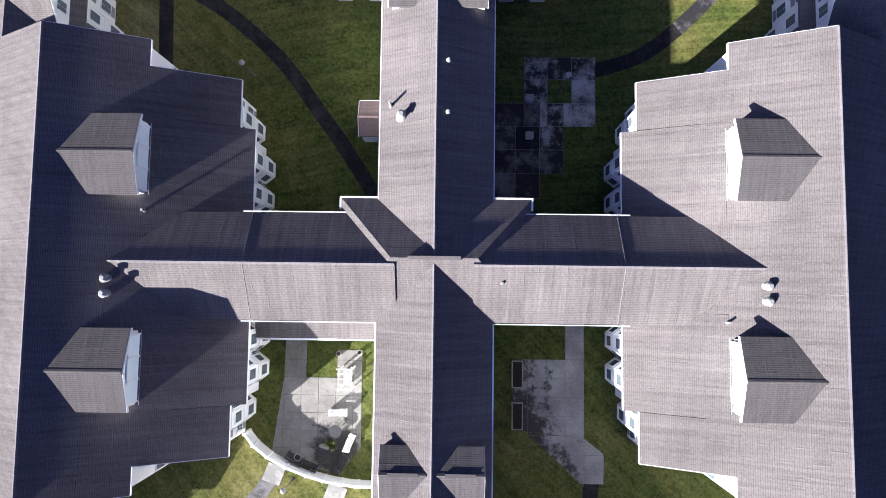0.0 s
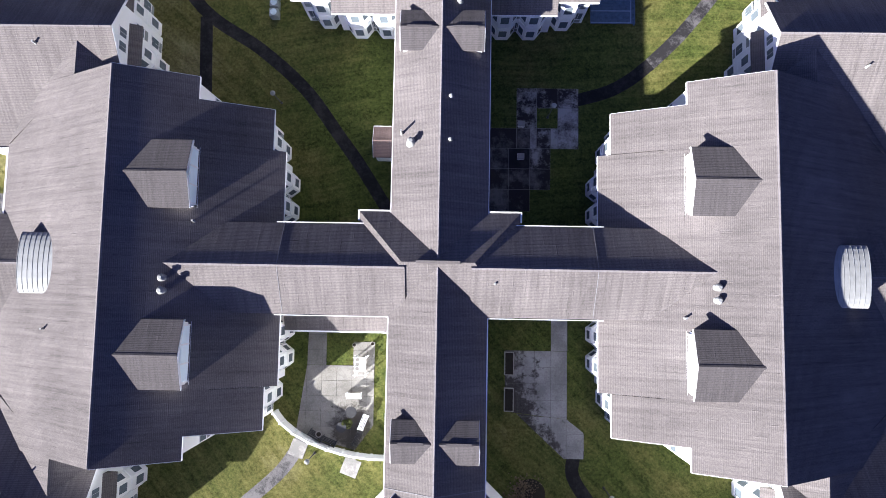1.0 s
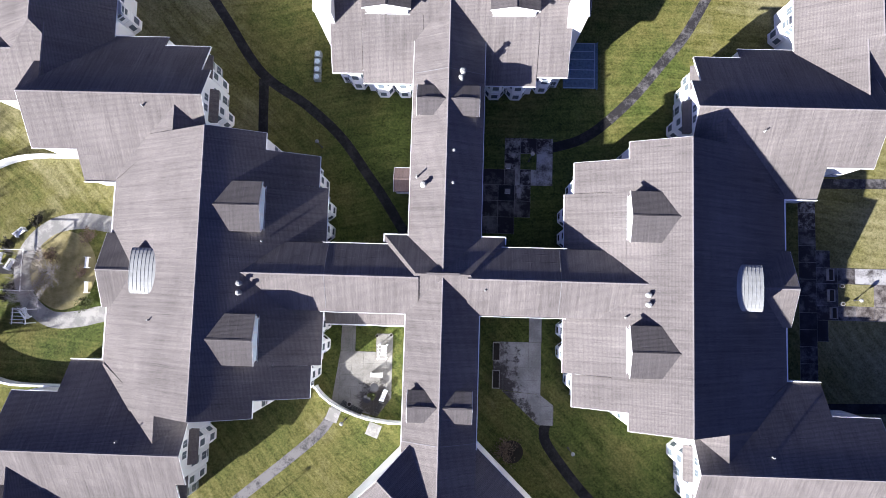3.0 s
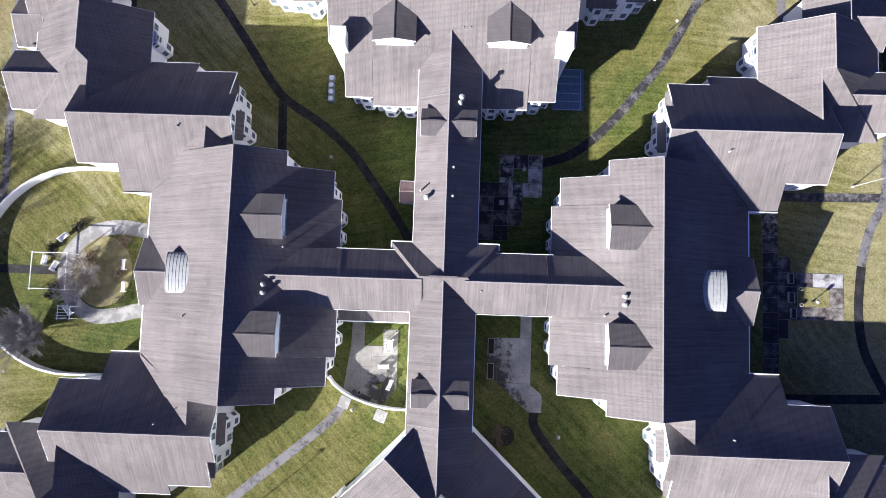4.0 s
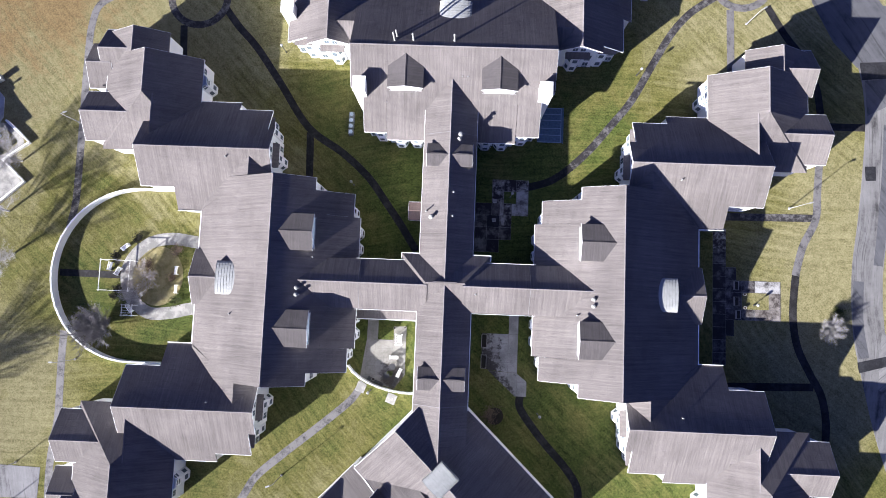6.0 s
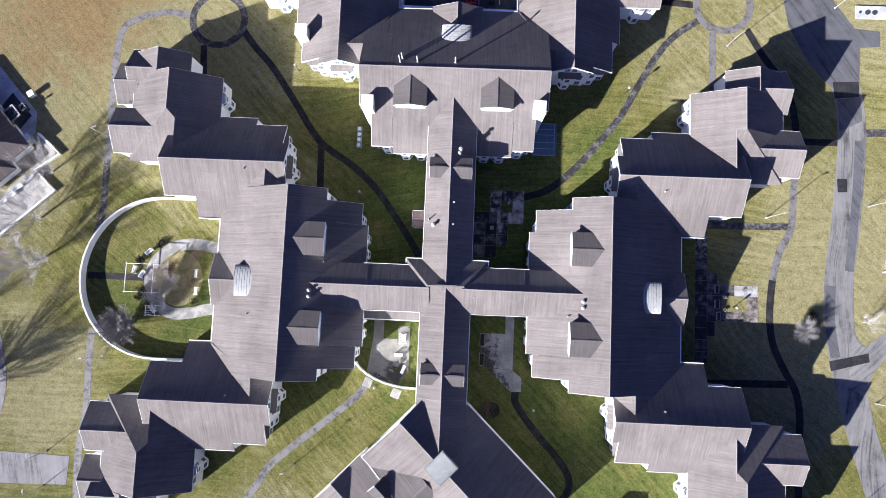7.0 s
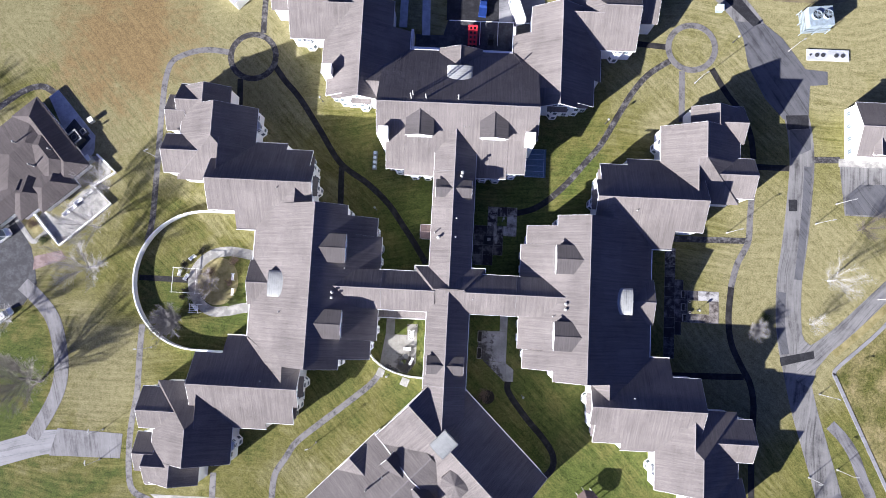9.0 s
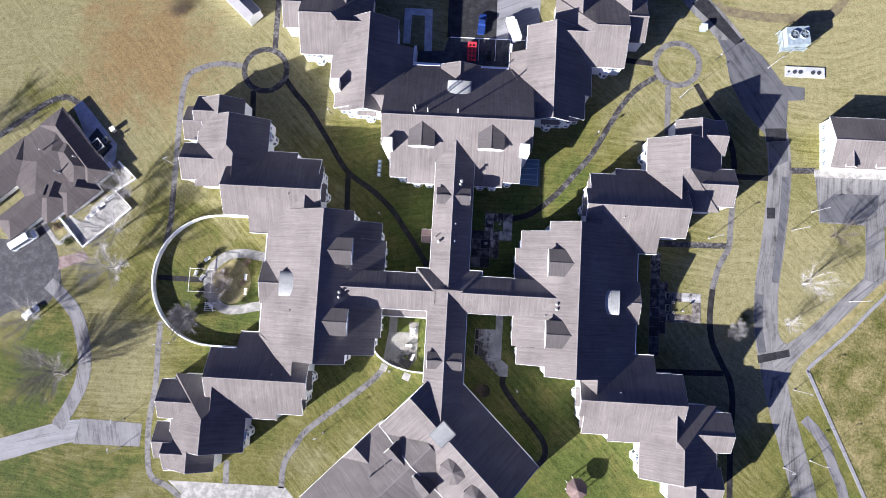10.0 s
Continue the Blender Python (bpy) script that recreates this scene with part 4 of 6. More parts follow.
ribbon("road_patch", [(81.9, 33.0), (81.4, 24.5), (80.5, 15.0), (79.5, 6.5)], 1.7, 0.044, DARKROAD, "long dark strip of mended asphalt along a drive", "patch")
ribbon("road_patch", [(75.9, 3.5), (75.7, -4.0), (76.6, -10.5)], 1.9, 0.044, DARKROAD, "long dark strip of mended asphalt along a drive", "patch")
flat("road_patch", [(77.4, 25.0), (79.4, 25.1), (79.4, 22.4), (77.5, 22.3)], 0.046, TAR, "dark square of newer asphalt on a drive", "patch")
flat("road_patch", [(90.4, 26.0), (93.8, 29.3), (104.6, 29.6), (104.3, 26.2), (100.4, 22.2), (90.4, 22.2)], 0.030, DARKROAD, "dark patch of newer asphalt on a car park", "patch")
flat("drive", [(-98.6, 3.1), (-92.3, 4.8), (-90.8, 2.9), (-98.6, -0.2)], 0.03, BRICKPAVE, "red-brown paved ramp beside a car park", "paving")
flat("car_park", [(-135, 7.5), (-112.4, 6.8), (-106.3, 12), (-104, 11.4), (-99.6, 5.2), (-98.2, 0.7), (-97.3, -3.3), (-98.0, -5.0), (-99.9, -8.4), (-102.3, -9.4), (-106.6, -9.9), (-110.7, -11.9), (-114, -14.5), (-118, -20), (-135, -24)], 0.024, LOT, "dark asphalt car park beside a house", "car park")
flat("car_park", [(89.1, 33.8), (125, 35), (125, 21.5), (90.2, 21.9)], 0.024, ROAD, "grey asphalt car park with dark patches", "car park")
flat("car_park", [(-65.6, -49.6), (-37.0, -49.3), (-33.5, -53), (-33, -75), (-62, -75), (-62, -52.5)], 0.024, CONCRETE, "pale concrete forecourt", "car park")
flat("car_park", [(-4.0, 65.15), (8.6, 65.15), (8.0, 95), (-4.6, 95)], 0.024, TAR, "dark asphalt yard behind a house", "yard")
flat("car_park", [(8.6, 65.15), (19.5, 65.15), (19.5, 95), (8.0, 95)], 0.026, ROAD_WEST, "pale worn asphalt drive into a yard", "yard")
flat("car_park", [(-11.2, 58.0), (19.5, 58.0), (19.5, 65.14), (-3.6, 65.14), (-4.6, 61.3), (-11.2, 61.3)], 0.024, LOT, "grey asphalt parking pad behind a house", "yard")
flat("field", [(87.8, -14.4), (106.5, 4.6), (130, 25.6), (260, 120), (260, -160), (140, -110), (108.2, -60), (100.9, -43.2), (94.4, -29.1)], 0.022, FIELD, "rough brown-green meadow", "field")
for corners in ([(-15.35, 62.9), (-13.45, 62.9), (-13.45, 70.55), (-15.35, 72.4)], [(-15.35, 72.4), (-13.45, 70.55), (-10.1, 70.55), (-8.2, 72.4)], [(-8.2, 72.4), (-10.1, 70.55), (-9.7, 61.1), (-7.75, 61.1)]):
    flat("court_path", corners, 0.034, PAVER, "pale concrete path round a small court", "path")


# ---- paving laid in slabs ----
def clip(poly, outline):
    """The part of a polygon inside a convex outline that runs anticlockwise."""
    for k in range(len(outline)):
        a, b = Vector(outline[k]), Vector(outline[(k + 1) % len(outline)])
        out = []
        for i in range(len(poly)):
            p, q = poly[i], poly[(i + 1) % len(poly)]
            dp, dq = (b - a).cross(p - a), (b - a).cross(q - a)
            if dp >= 0:
                out.append(p)
            if dp * dq < 0:
                out.append(p + (q - p) * (dp / (dp - dq)))
        poly = out
        if len(poly) < 3:
            return []
    return poly


def patio(outlines, x0, y0, step, label, material, holes=()):
    bed = bmesh.new()
    for o in outlines:
        prism(bed, o, -0.1, 0.012, Matrix())
    ground = tagged(part("patio", bed, JOINT), label, "patio", kind="structure")
    rng = random.Random(len(outlines) * 7 + int(abs(x0) * 10))
    for o in outlines:
        xs, ys = [p[0] for p in o], [p[1] for p in o]
        for i in range(int((min(xs) - x0) // step), int((max(xs) - x0) // step) + 1):
            for j in range(int((min(ys) - y0) // step), int((max(ys) - y0) // step) + 1):
                a, b, g = x0 + i * step, y0 + j * step, 0.016
                cell = [Vector(c) for c in ((a + g, b + g), (a + step - g, b + g), (a + step - g, b + step - g), (a + g, b + step - g))]
                poly = clip(cell, o)
                if len(poly) < 3 or any(h[0] < a + step / 2 < h[1] and h[2] < b + step / 2 < h[3] for h in holes):
                    continue
                area = abs(sum(poly[k].cross(poly[(k + 1) % len(poly)]) for k in range(len(poly)))) / 2
                if area < 0.05:
                    continue
                bm = bmesh.new()
                prism(bm, [tuple(p) for p in poly], 0.0, 0.045 + rng.uniform(-0.006, 0.006), Matrix())
                part("slab", bm, material, ground)
    return ground


def slab_patio(xs_ys, label, bed):
    """Paving in rows of slabs: each row has its cuts along x, its reach in y and a surface for each slab."""
    b = bmesh.new()
    for x0, x1, y0, y1 in bed:
        box(b, x0, x1, y0, y1, -0.1, 0.012)
    ground = tagged(part("patio", b, JOINT_PALE), label, "patio", kind="structure")
    rng = random.Random(int(abs(bed[0][0]) * 10))
    for cuts, y1, y0, tones in xs_ys:
        for x0, x1, tone in zip(cuts, cuts[1:], tones):
            if tone == ".":
                continue
            b = bmesh.new()
            top = 0.045 + rng.uniform(-0.006, 0.006)
            prism(b, [(x0 + 0.025, y0 + 0.025), (x1 - 0.025, y0 + 0.025), (x1 - 0.025, y1 - 0.025), (x0 + 0.025, y1 - 0.025)], 0.0, [top + rng.uniform(-0.004, 0.004) for k in range(4)], Matrix())
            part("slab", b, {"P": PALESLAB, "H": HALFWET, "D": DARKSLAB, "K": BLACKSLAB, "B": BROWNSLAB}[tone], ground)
    return ground


UP, LOW = (8.09, 10.29, 12.64, 14.89), (5.05, 7.25, 9.58, 11.82)
slab_patio([(UP, 20.1, 17.88, "HHH"), (UP, 17.88, 15.57, "H.P"), ((8.09, 9.61, 10.29, 11.86, 12.64, 14.89), 15.57, 13.31, "DPHPP"), ((5.05, 8.09), 15.57, 13.31, "D"),
            (LOW, 13.31, 11.04, "DKH"), (LOW, 11.04, 8.73, "DDD"), (LOW, 8.73, 6.35, "DD.")],
           "stained concrete slab patio with a square of lawn", [(8.09, 14.89, 13.31, 20.1), (5.05, 8.085, 13.31, 15.57), (5.05, 11.82, 8.73, 13.305), (5.05, 9.58, 6.35, 8.725)])
bm = bmesh.new()
box(bm, 10.32, 12.61, 15.6, 17.85, 0.0, 0.05)
tagged(part("lawn_square", bm, GRASS), "square of lawn set into a patio", "lawn", kind="structure")
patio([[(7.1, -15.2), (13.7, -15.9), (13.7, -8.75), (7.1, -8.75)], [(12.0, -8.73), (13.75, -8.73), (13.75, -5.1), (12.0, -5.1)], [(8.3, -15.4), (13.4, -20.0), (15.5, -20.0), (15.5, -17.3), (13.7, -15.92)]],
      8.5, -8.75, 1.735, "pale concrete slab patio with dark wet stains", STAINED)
patio([[(-15.2, -17.9), (-8.8, -19.6), (-6.9, -17.0), (-6.95, -10.7), (-14.2, -10.7)], [(-9.25, -10.68), (-6.95, -10.68), (-6.93, -8.15), (-9.23, -8.15)], [(-14.2, -10.68), (-12.15, -10.68), (-12.2, -5.5), (-14.1, -5.5)]],
      -14.2, -10.7, 1.62, "pale concrete slab patio in a walled court", COURTSLAB)
WALK_CUT, BLOCK = (49.3, 51.69), (51.69, 54.6, 56.99, 59.54, 61.66)
# darker slabs along the walk, paler and brown ones on the outer side
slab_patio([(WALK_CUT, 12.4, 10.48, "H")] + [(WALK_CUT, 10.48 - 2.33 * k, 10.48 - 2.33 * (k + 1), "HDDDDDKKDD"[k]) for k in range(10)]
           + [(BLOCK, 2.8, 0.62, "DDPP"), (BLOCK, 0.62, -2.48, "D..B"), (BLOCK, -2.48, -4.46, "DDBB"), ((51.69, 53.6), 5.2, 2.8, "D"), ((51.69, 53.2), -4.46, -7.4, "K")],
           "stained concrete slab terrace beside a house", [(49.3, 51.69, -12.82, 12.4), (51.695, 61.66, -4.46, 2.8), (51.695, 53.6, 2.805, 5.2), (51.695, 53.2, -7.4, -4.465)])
bm = bmesh.new()
box(bm, 54.63, 59.51, -2.45, 0.59, 0.0, 0.05)
tagged(part("lawn_square", bm, GRASS), "square of lawn set into a terrace", "lawn", kind="structure")
ribbon("garden_path", [(-45.0, 5.6), (-48.5, 6.2), (-52.5, 6.5), (-56.5, 5.4), (-59.4, 2.4), (-60.2, -1.0), (-59.0, -4.9), (-55.6, -7.5), (-51.6, -7.4), (-48.2, -6.6), (-45.0, -6.2)], 2.3, 0.034, CONCRETE, "curved pale concrete garden path", "path")
ribbon("garden_path", [(-73.0, -0.6), (-61.2, -0.7)], 1.3, 0.028, ASPHALT, "short asphalt path across a walled garden", "path")
for x, y, w in ((-14.9, -19.6, 1.7), (-9.2, -21.4, 1.8)):
    bm = bmesh.new()
    box(bm, x - w / 2, x + w / 2, y - w / 2, y + w / 2, -0.05, 0.06, Matrix.Translation((x, y, 0)) @ Matrix.Rotation(radians(-20), 4, "Z") @ Matrix.Translation((-x, -y, 0)))
    tagged(part("concrete_pad", bm, CONCRETE), "small pale concrete pad on the lawn", "pad", kind="structure")


# ---- walls and fences ----
def wall_line(name, points, height, thick, material, label, category, cap=None, posts=0):
    pts = [Vector((*p, 0)) for p in points]
    bm, top = bmesh.new(), bmesh.new()
    for b, t, z0, z1 in ((bm, thick, 0.0, height), (top, thick + 0.08, height, height + 0.1)):
        rows = []
        for i, p in enumerate(pts):
            d = (pts[min(i + 1, len(pts) - 1)] - pts[max(i - 1, 0)]).normalized()
            n = Vector((-d.y, d.x, 0)) * t / 2
            rows.append([b.verts.new(c) for c in (p + n + Vector((0, 0, z0)), p - n + Vector((0, 0, z0)), p - n + Vector((0, 0, z1)), p + n + Vector((0, 0, z1)))])
        for r, q in zip(rows, rows[1:]):
            for i in range(4):
                j = (i + 1) % 4
                b.faces.new((r[i], r[j], q[j], q[i]))
        b.faces.new(rows[0])
        b.faces.new(rows[-1])
    ob = base(name, pts[0], label, category)
    part("panel", bm, material, ob)
    part("cap_rail", top, TRIM, ob)
    if posts:
        for i in range(0, len(pts), posts):
            b = bmesh.new()
            box(b, pts[i].x - 0.12, pts[i].x + 0.12, pts[i].y - 0.12, pts[i].y + 0.12, 0.0, height + 0.22)
            part("post", b, TRIM, ob)
    return ob


arc = [(-57.5 + 16.0 * math.cos(a), -0.5 + 16.1 * math.sin(a)) for a in [radians(90 + 6 * k) for k in range(31)]]
wall_line("garden_wall", [(-49.6, 15.6)] + arc + [(-50.0, -16.6)], 1.75, 0.2, SIDING, "tall curved white fence round a garden", "fence", posts=2)
wall_line("court_wall", [(-17.2, -15.6), (-16.4, -16.6), (-15.1, -17.6), (-13.4, -18.5), (-11.5, -19.2), (-10.0, -19.6), (-8.5, -19.9), (-7.0, -20.05), (-4.5, -20.1)], 1.7, 0.12, SIDING, "low curved white fence of a small court", "fence", posts=1)
ribbon("field_kerb", [(130, 26), (106.3, 4.9), (97.3, -4.6), (89.0, -12.2), (87.5, -14.2), (88.2, -16.0), (94.2, -29.1), (100.7, -43.2), (108, -60)], 0.8, 0.12, ROAD_WEST, "low pale kerb along a meadow", "kerb")


# ---- garden furniture ----
def bench(x, y, turn, w=1.5, material=None):
    B = Matrix.Translation((x, y, 0)) @ Matrix.Rotation(radians(turn), 4, "Z")
    ob = base("bench", (x, y, 0), "white slatted garden bench on concrete" if material is None else "dark slatted garden bench on concrete", "bench", "garden benches")
    for k in range(4):
        b = bmesh.new()
        box(b, -w / 2, w / 2, -0.28 + 0.14 * k, -0.17 + 0.14 * k, 0.42, 0.45, B)
        part("slat", b, material or TRIM, ob)
    for k in range(3):
        b = bmesh.new()
        box(b, -w / 2, w / 2, 0.29, 0.32, 0.55 + 0.14 * k, 0.65 + 0.14 * k, B)
        part("back_slat", b, material or TRIM, ob)
    for sx in (-1, 1):
        b = bmesh.new()
        prism(b, [(sx * w / 2 - 0.04, -0.3), (sx * w / 2 + 0.04, -0.3), (sx * w / 2 + 0.04, 0.34), (sx * w / 2 - 0.04, 0.34)], 0.0, [0.62, 0.62, 0.98, 0.98], B)
        part("side_frame", b, material or TRIM, ob)
    return ob


def planter(x, y, w, d, h=0.55):
    ob = base("planter", (x, y, 0), "raised dark planter box with a pale rim", "planter", "raised planters")
    for sx, sy, lx, ly in ((0, -1, w, 0.08), (0, 1, w, 0.08), (-1, 0, 0.08, d), (1, 0, 0.08, d)):
        b = bmesh.new()
        cx, cy = x + sx * (w / 2 - 0.04), y + sy * (d / 2 - 0.04)
        box(b, cx - lx / 2, cx + lx / 2, cy - ly / 2, cy + ly / 2, 0.0, h)
        part("board", b, PALEWOOD, ob)
    b = bmesh.new()
    box(b, x - w / 2 + 0.08, x + w / 2 - 0.08, y - d / 2 + 0.08, y + d / 2 - 0.08, 0.0, h - 0.12)
    part("soil", b, SOIL, ob)


def frame_shelter(x0, x1, y0, y1, h, label, name="pergola", slats=0, t=0.09):
    ob = base(name, ((x0 + x1) / 2, (y0 + y1) / 2, 0), label, "pergola")
    for x in (x0, x1):
        for y in (y0, y1):
            b = bmesh.new()
            box(b, x - t, x + t, y - t, y + t, 0.0, h)
            part("post", b, TRIM, ob)
        b = bmesh.new()
        box(b, x - t / 2, x + t / 2, y0 - 0.2, y1 + 0.2, h, h + 0.16)
        part("beam", b, TRIM, ob)
    for y in (y0, y1):
        b = bmesh.new()
        box(b, x0 - 0.2, x1 + 0.2, y - t / 2, y + t / 2, h + 0.162, h + 0.3)
        part("beam", b, TRIM, ob)
    for k in range(slats):
        y = y0 + (y1 - y0) * (k + 1) / (slats + 1)
        b = bmesh.new()
        box(b, x0 - 0.1, x1 + 0.1, y - 0.04, y + 0.04, h + 0.162, h + 0.26)
        part("slat", b, TRIM, ob)
    return ob


frame_shelter(-63.8, -58.3, -3.6, 2.0, 2.6, "thin white square frame over garden seats", t=0.06)
frame_shelter(-59.5, -57.6, -8.1, -6.2, 2.0, "small white arbour beside a garden path", "arbour", 3, 0.06)
frame_shelter(-8.7, -7.6, -11.4, -9.6, 2.1, "small white arbour with a seat", "arbour", 3, 0.06)
bench(-8.15, -10.5, 90, 1.2)
for x, y, a in ((-9.0, -13.85, 0), (-7.9, -16.6, 68), (-8.5, -18.3, 64), (-11.5, -18.6, 158), (-12.9, -18.0, 150), (-60.6, 4.6, 40), (-63.2, 0.9, 80), (-61.6, 0.0, 60), (-58.9, -6.8, 130), (-50.7, 0.6, -90), (-50.5, -2.9, -90)):
    bench(x, y, a, 1.5, DARKMETAL if x > -15 and y < -17 else None)
for x, y, w, d in ((7.5, -10.1, 1.0, 2.45), (7.5, -13.9, 1.0, 2.45), (53.45, 1.85, 0.8, 1.65), (53.5, -1.05, 0.85, 1.7), (53.8, -3.45, 0.8, 1.6)):
    planter(x, y, w, d)
# round tables and pots
for x, y, r, h in ((-9.2, -15.5, 0.6, 0.72), (-10.2, -17.1, 0.55, 0.72), (54.95, 0.3, 0.3, 0.5), (55.0, -2.15, 0.3, 0.5), (-12.6, -17.9, 0.35, 0.6), (-9.1, -8.47, 0.25, 0.4), (-7.16, -8.31, 0.25, 0.4)):
    ob = base("garden_table" if r > 0.45 else "plant_pot", (x, y, 0), "small round garden table" if r > 0.45 else "small round pale plant pot", "table" if r > 0.45 else "pot")
    b = bmesh.new()
    bmesh.ops.create_cone(b, cap_ends=True, segments=18, radius1=r if r > 0.45 else r * 0.75, radius2=r, depth=0.05 if r > 0.45 else h, matrix=Matrix.Translation((x, y, h if r > 0.45 else h / 2)))
    part("top" if r > 0.45 else "pot", b, DARKMETAL if r > 0.45 else PALEWOOD, ob)
    b = bmesh.new()
    bmesh.ops.create_cone(b, cap_ends=True, segments=12, radius1=0.06 if r > 0.45 else r * 0.7, radius2=0.06 if r > 0.45 else r * 0.7, depth=h if r > 0.45 else h + 0.02, matrix=Matrix.Translation((x, y, h / 2)))
    part("leg" if r > 0.45 else "soil", b, SOIL, ob)
for x, y in ((8.58, 15.96), (8.55, 12.34)):
    ob = base("utility_box", (x, y, 0), "small white utility box on a patio", "box")
    b = bmesh.new()
    box(b, x - 0.35, x + 0.35, y - 0.3, y + 0.3, 0.0, 0.5)
    part("body", b, TRIM, ob)
    b = bmesh.new()
    box(b, x - 0.38, x + 0.38, y - 0.33, y + 0.33, 0.5, 0.55)
    part("lid", b, METAL, ob)

# shed beside the north hall
shed = base("garden_shed", (-6.2, 13.1, 0), "small brown-roofed shed against the hall", "shed")
gable(shed, I4, "u", 13.15, -7.3, -4.65, 1.65, 1.65, 3.4, 0.42, material=BROWNROOF, ends=(True, False), gutters=(False, True), inset=0.15)

# condensers and the blue deck beside the north house
for k in range(4):
    y = 28.1 + 1.12 * k
    ob = base("condenser", (-19.1, y, 0), "grey outdoor condenser unit in a row of four", "condenser", "condensers beside the house")
    b = bmesh.new()
    box(b, -19.55, -18.65, y - 0.45, y + 0.45, 0.0, 1.1)
    part("casing", b, SCREEN, ob)
    b = bmesh.new()
    bmesh.ops.create_cone(b, cap_ends=True, segments=16, radius1=0.36, radius2=0.36, depth=0.06, matrix=Matrix.Translation((-19.1, y, 1.12)))
    part("fan_grille", b, PALEBLUE, ob)
deck = base("deck", (18.8, 30.8, 0), "low blue boarded deck with pale battens beside a wall", "deck")
for x in (16.5, 21.0):
    for y in (27.6, 30.8, 34.0):
        b = bmesh.new()
        box(b, x - 0.07, x + 0.07, y - 0.07, y + 0.07, -0.1, 0.3)
        part("post", b, BLUE, deck)
for k in range(22):
    b = bmesh.new()
    x = 16.15 + 0.222 * k
    box(b, x, x + 0.214, 27.45, 34.2, 0.30, 0.345)
    part("board", b, BLUE, deck)
for y in (27.55, 28.9, 30.2, 31.75, 32.9, 34.1):
    b = bmesh.new()
    box(b, 16.2, 20.6, y - 0.055, y + 0.055, 0.35, 0.42)
    part("batten", b, BLUEPALE, deck)
for x0, x1, y0, y1 in ((20.55, 20.66, 27.5, 34.15), (21.0, 21.08, 27.4, 34.3)):
    b = bmesh.new()
    box(b, x0, x1, y0, y1, 0.0 if x0 > 20.8 else 0.35, 0.43)
    part("edge_rail", b, BLUEPALE if x0 < 20.8 else BLUE, deck)

# terrace wall and yard behind the north house
wall_line("terrace_wall", [(-11.6, 60.5), (-11.6, 56.0), (12.2, 55.7), (12.2, 62.0)], 4.3, 0.5, SIDING, "white parapet wall behind a house", "wall")
for x in (4.2, 8.5, 12.2):
    bm = bmesh.new()
    box(bm, x - 0.06, x + 0.06, 59.2, 65.2, 0.02, 0.03)
    tagged(part("bay_line", bm, TRIM), "white painted parking line", "line", kind="structure")
bm = bmesh.new()
box(bm, -3.3, 16.0, 65.0, 65.2, 0.02, 0.032)
tagged(part("bay_line", bm, TRIM), "white painted parking line", "line", kind="structure")


# ---- lamps ----
def path_lamp(x, y, h=3.2):
    ob = base("path_lamp", (x, y, 0), "white globe lamp on a slim post", "lamp", "path lamps on the lawn")
    for name, r1, r2, z0, z1, mat in (("post", 0.06, 0.05, 0.0, h - 0.2, DARKMETAL), ("foot", 0.16, 0.12, 0.0, 0.3, DARKMETAL), ("collar", 0.12, 0.14, h - 0.25, h - 0.12, DARKMETAL)):
        b = bmesh.new()
        bmesh.ops.create_cone(b, cap_ends=True, segments=12, radius1=r1, radius2=r2, depth=z1 - z0, matrix=Matrix.Translation((x, y, (z0 + z1) / 2)))
        part(name, b, mat, ob)
    b = bmesh.new()
    bmesh.ops.create_uvsphere(b, u_segments=16, v_segments=10, radius=0.27, matrix=Matrix.Translation((x, y, h + 0.08)))
    part("globe", b, METAL, ob)


for x, y in ((-18.1, 18.1), (11.5, 16.8), (56.85, -1.6), (17.6, -22.9), (-13.1, -20.0), (-32.6, 43.6), (34.8, 41.2), (64.4, 62.3)):
    path_lamp(x, y, {11.5: 4.2, 56.85: 1.4}.get(x, 3.2))


def road_lamp(x, y, turn, h=6.0, arm=0.6):
    L = Matrix.Translation((x, y, 0)) @ Matrix.Rotation(radians(turn), 4, "Z")
    ob = base("street_lamp", (x, y, 0), "white street lamp with a short arm", "lamp", "street lamps")
    b = bmesh.new()
    bmesh.ops.create_cone(b, cap_ends=True, segments=10, radius1=0.075, radius2=0.045, depth=h, matrix=Matrix.Translation((x, y, h / 2)))
    part("pole", b, METAL, ob)
    b = bmesh.new()
    prism(b, [(0, -0.04), (arm, -0.04), (arm, 0.04), (0, 0.04)], [h - 0.25, h, h, h - 0.25], [h - 0.17, h + 0.08, h + 0.08, h - 0.17], L)
    part("arm", b, METAL, ob)
    b = bmesh.new()
    prism(b, [(arm - 0.1, -0.14), (arm + 0.6, -0.10), (arm + 0.6, 0.10), (arm - 0.1, 0.14)], h - 0.05, [h + 0.12, h + 0.06, h + 0.06, h + 0.12], L)
    part("lamp_head", b, METAL, ob)
    b = bmesh.new()
    bmesh.ops.create_cone(b, cap_ends=True, segments=12, radius1=0.25, radius2=0.2, depth=0.2, matrix=Matrix.Translation((x, y, 0.1)))
    part("base", b, CONCRETE, ob)


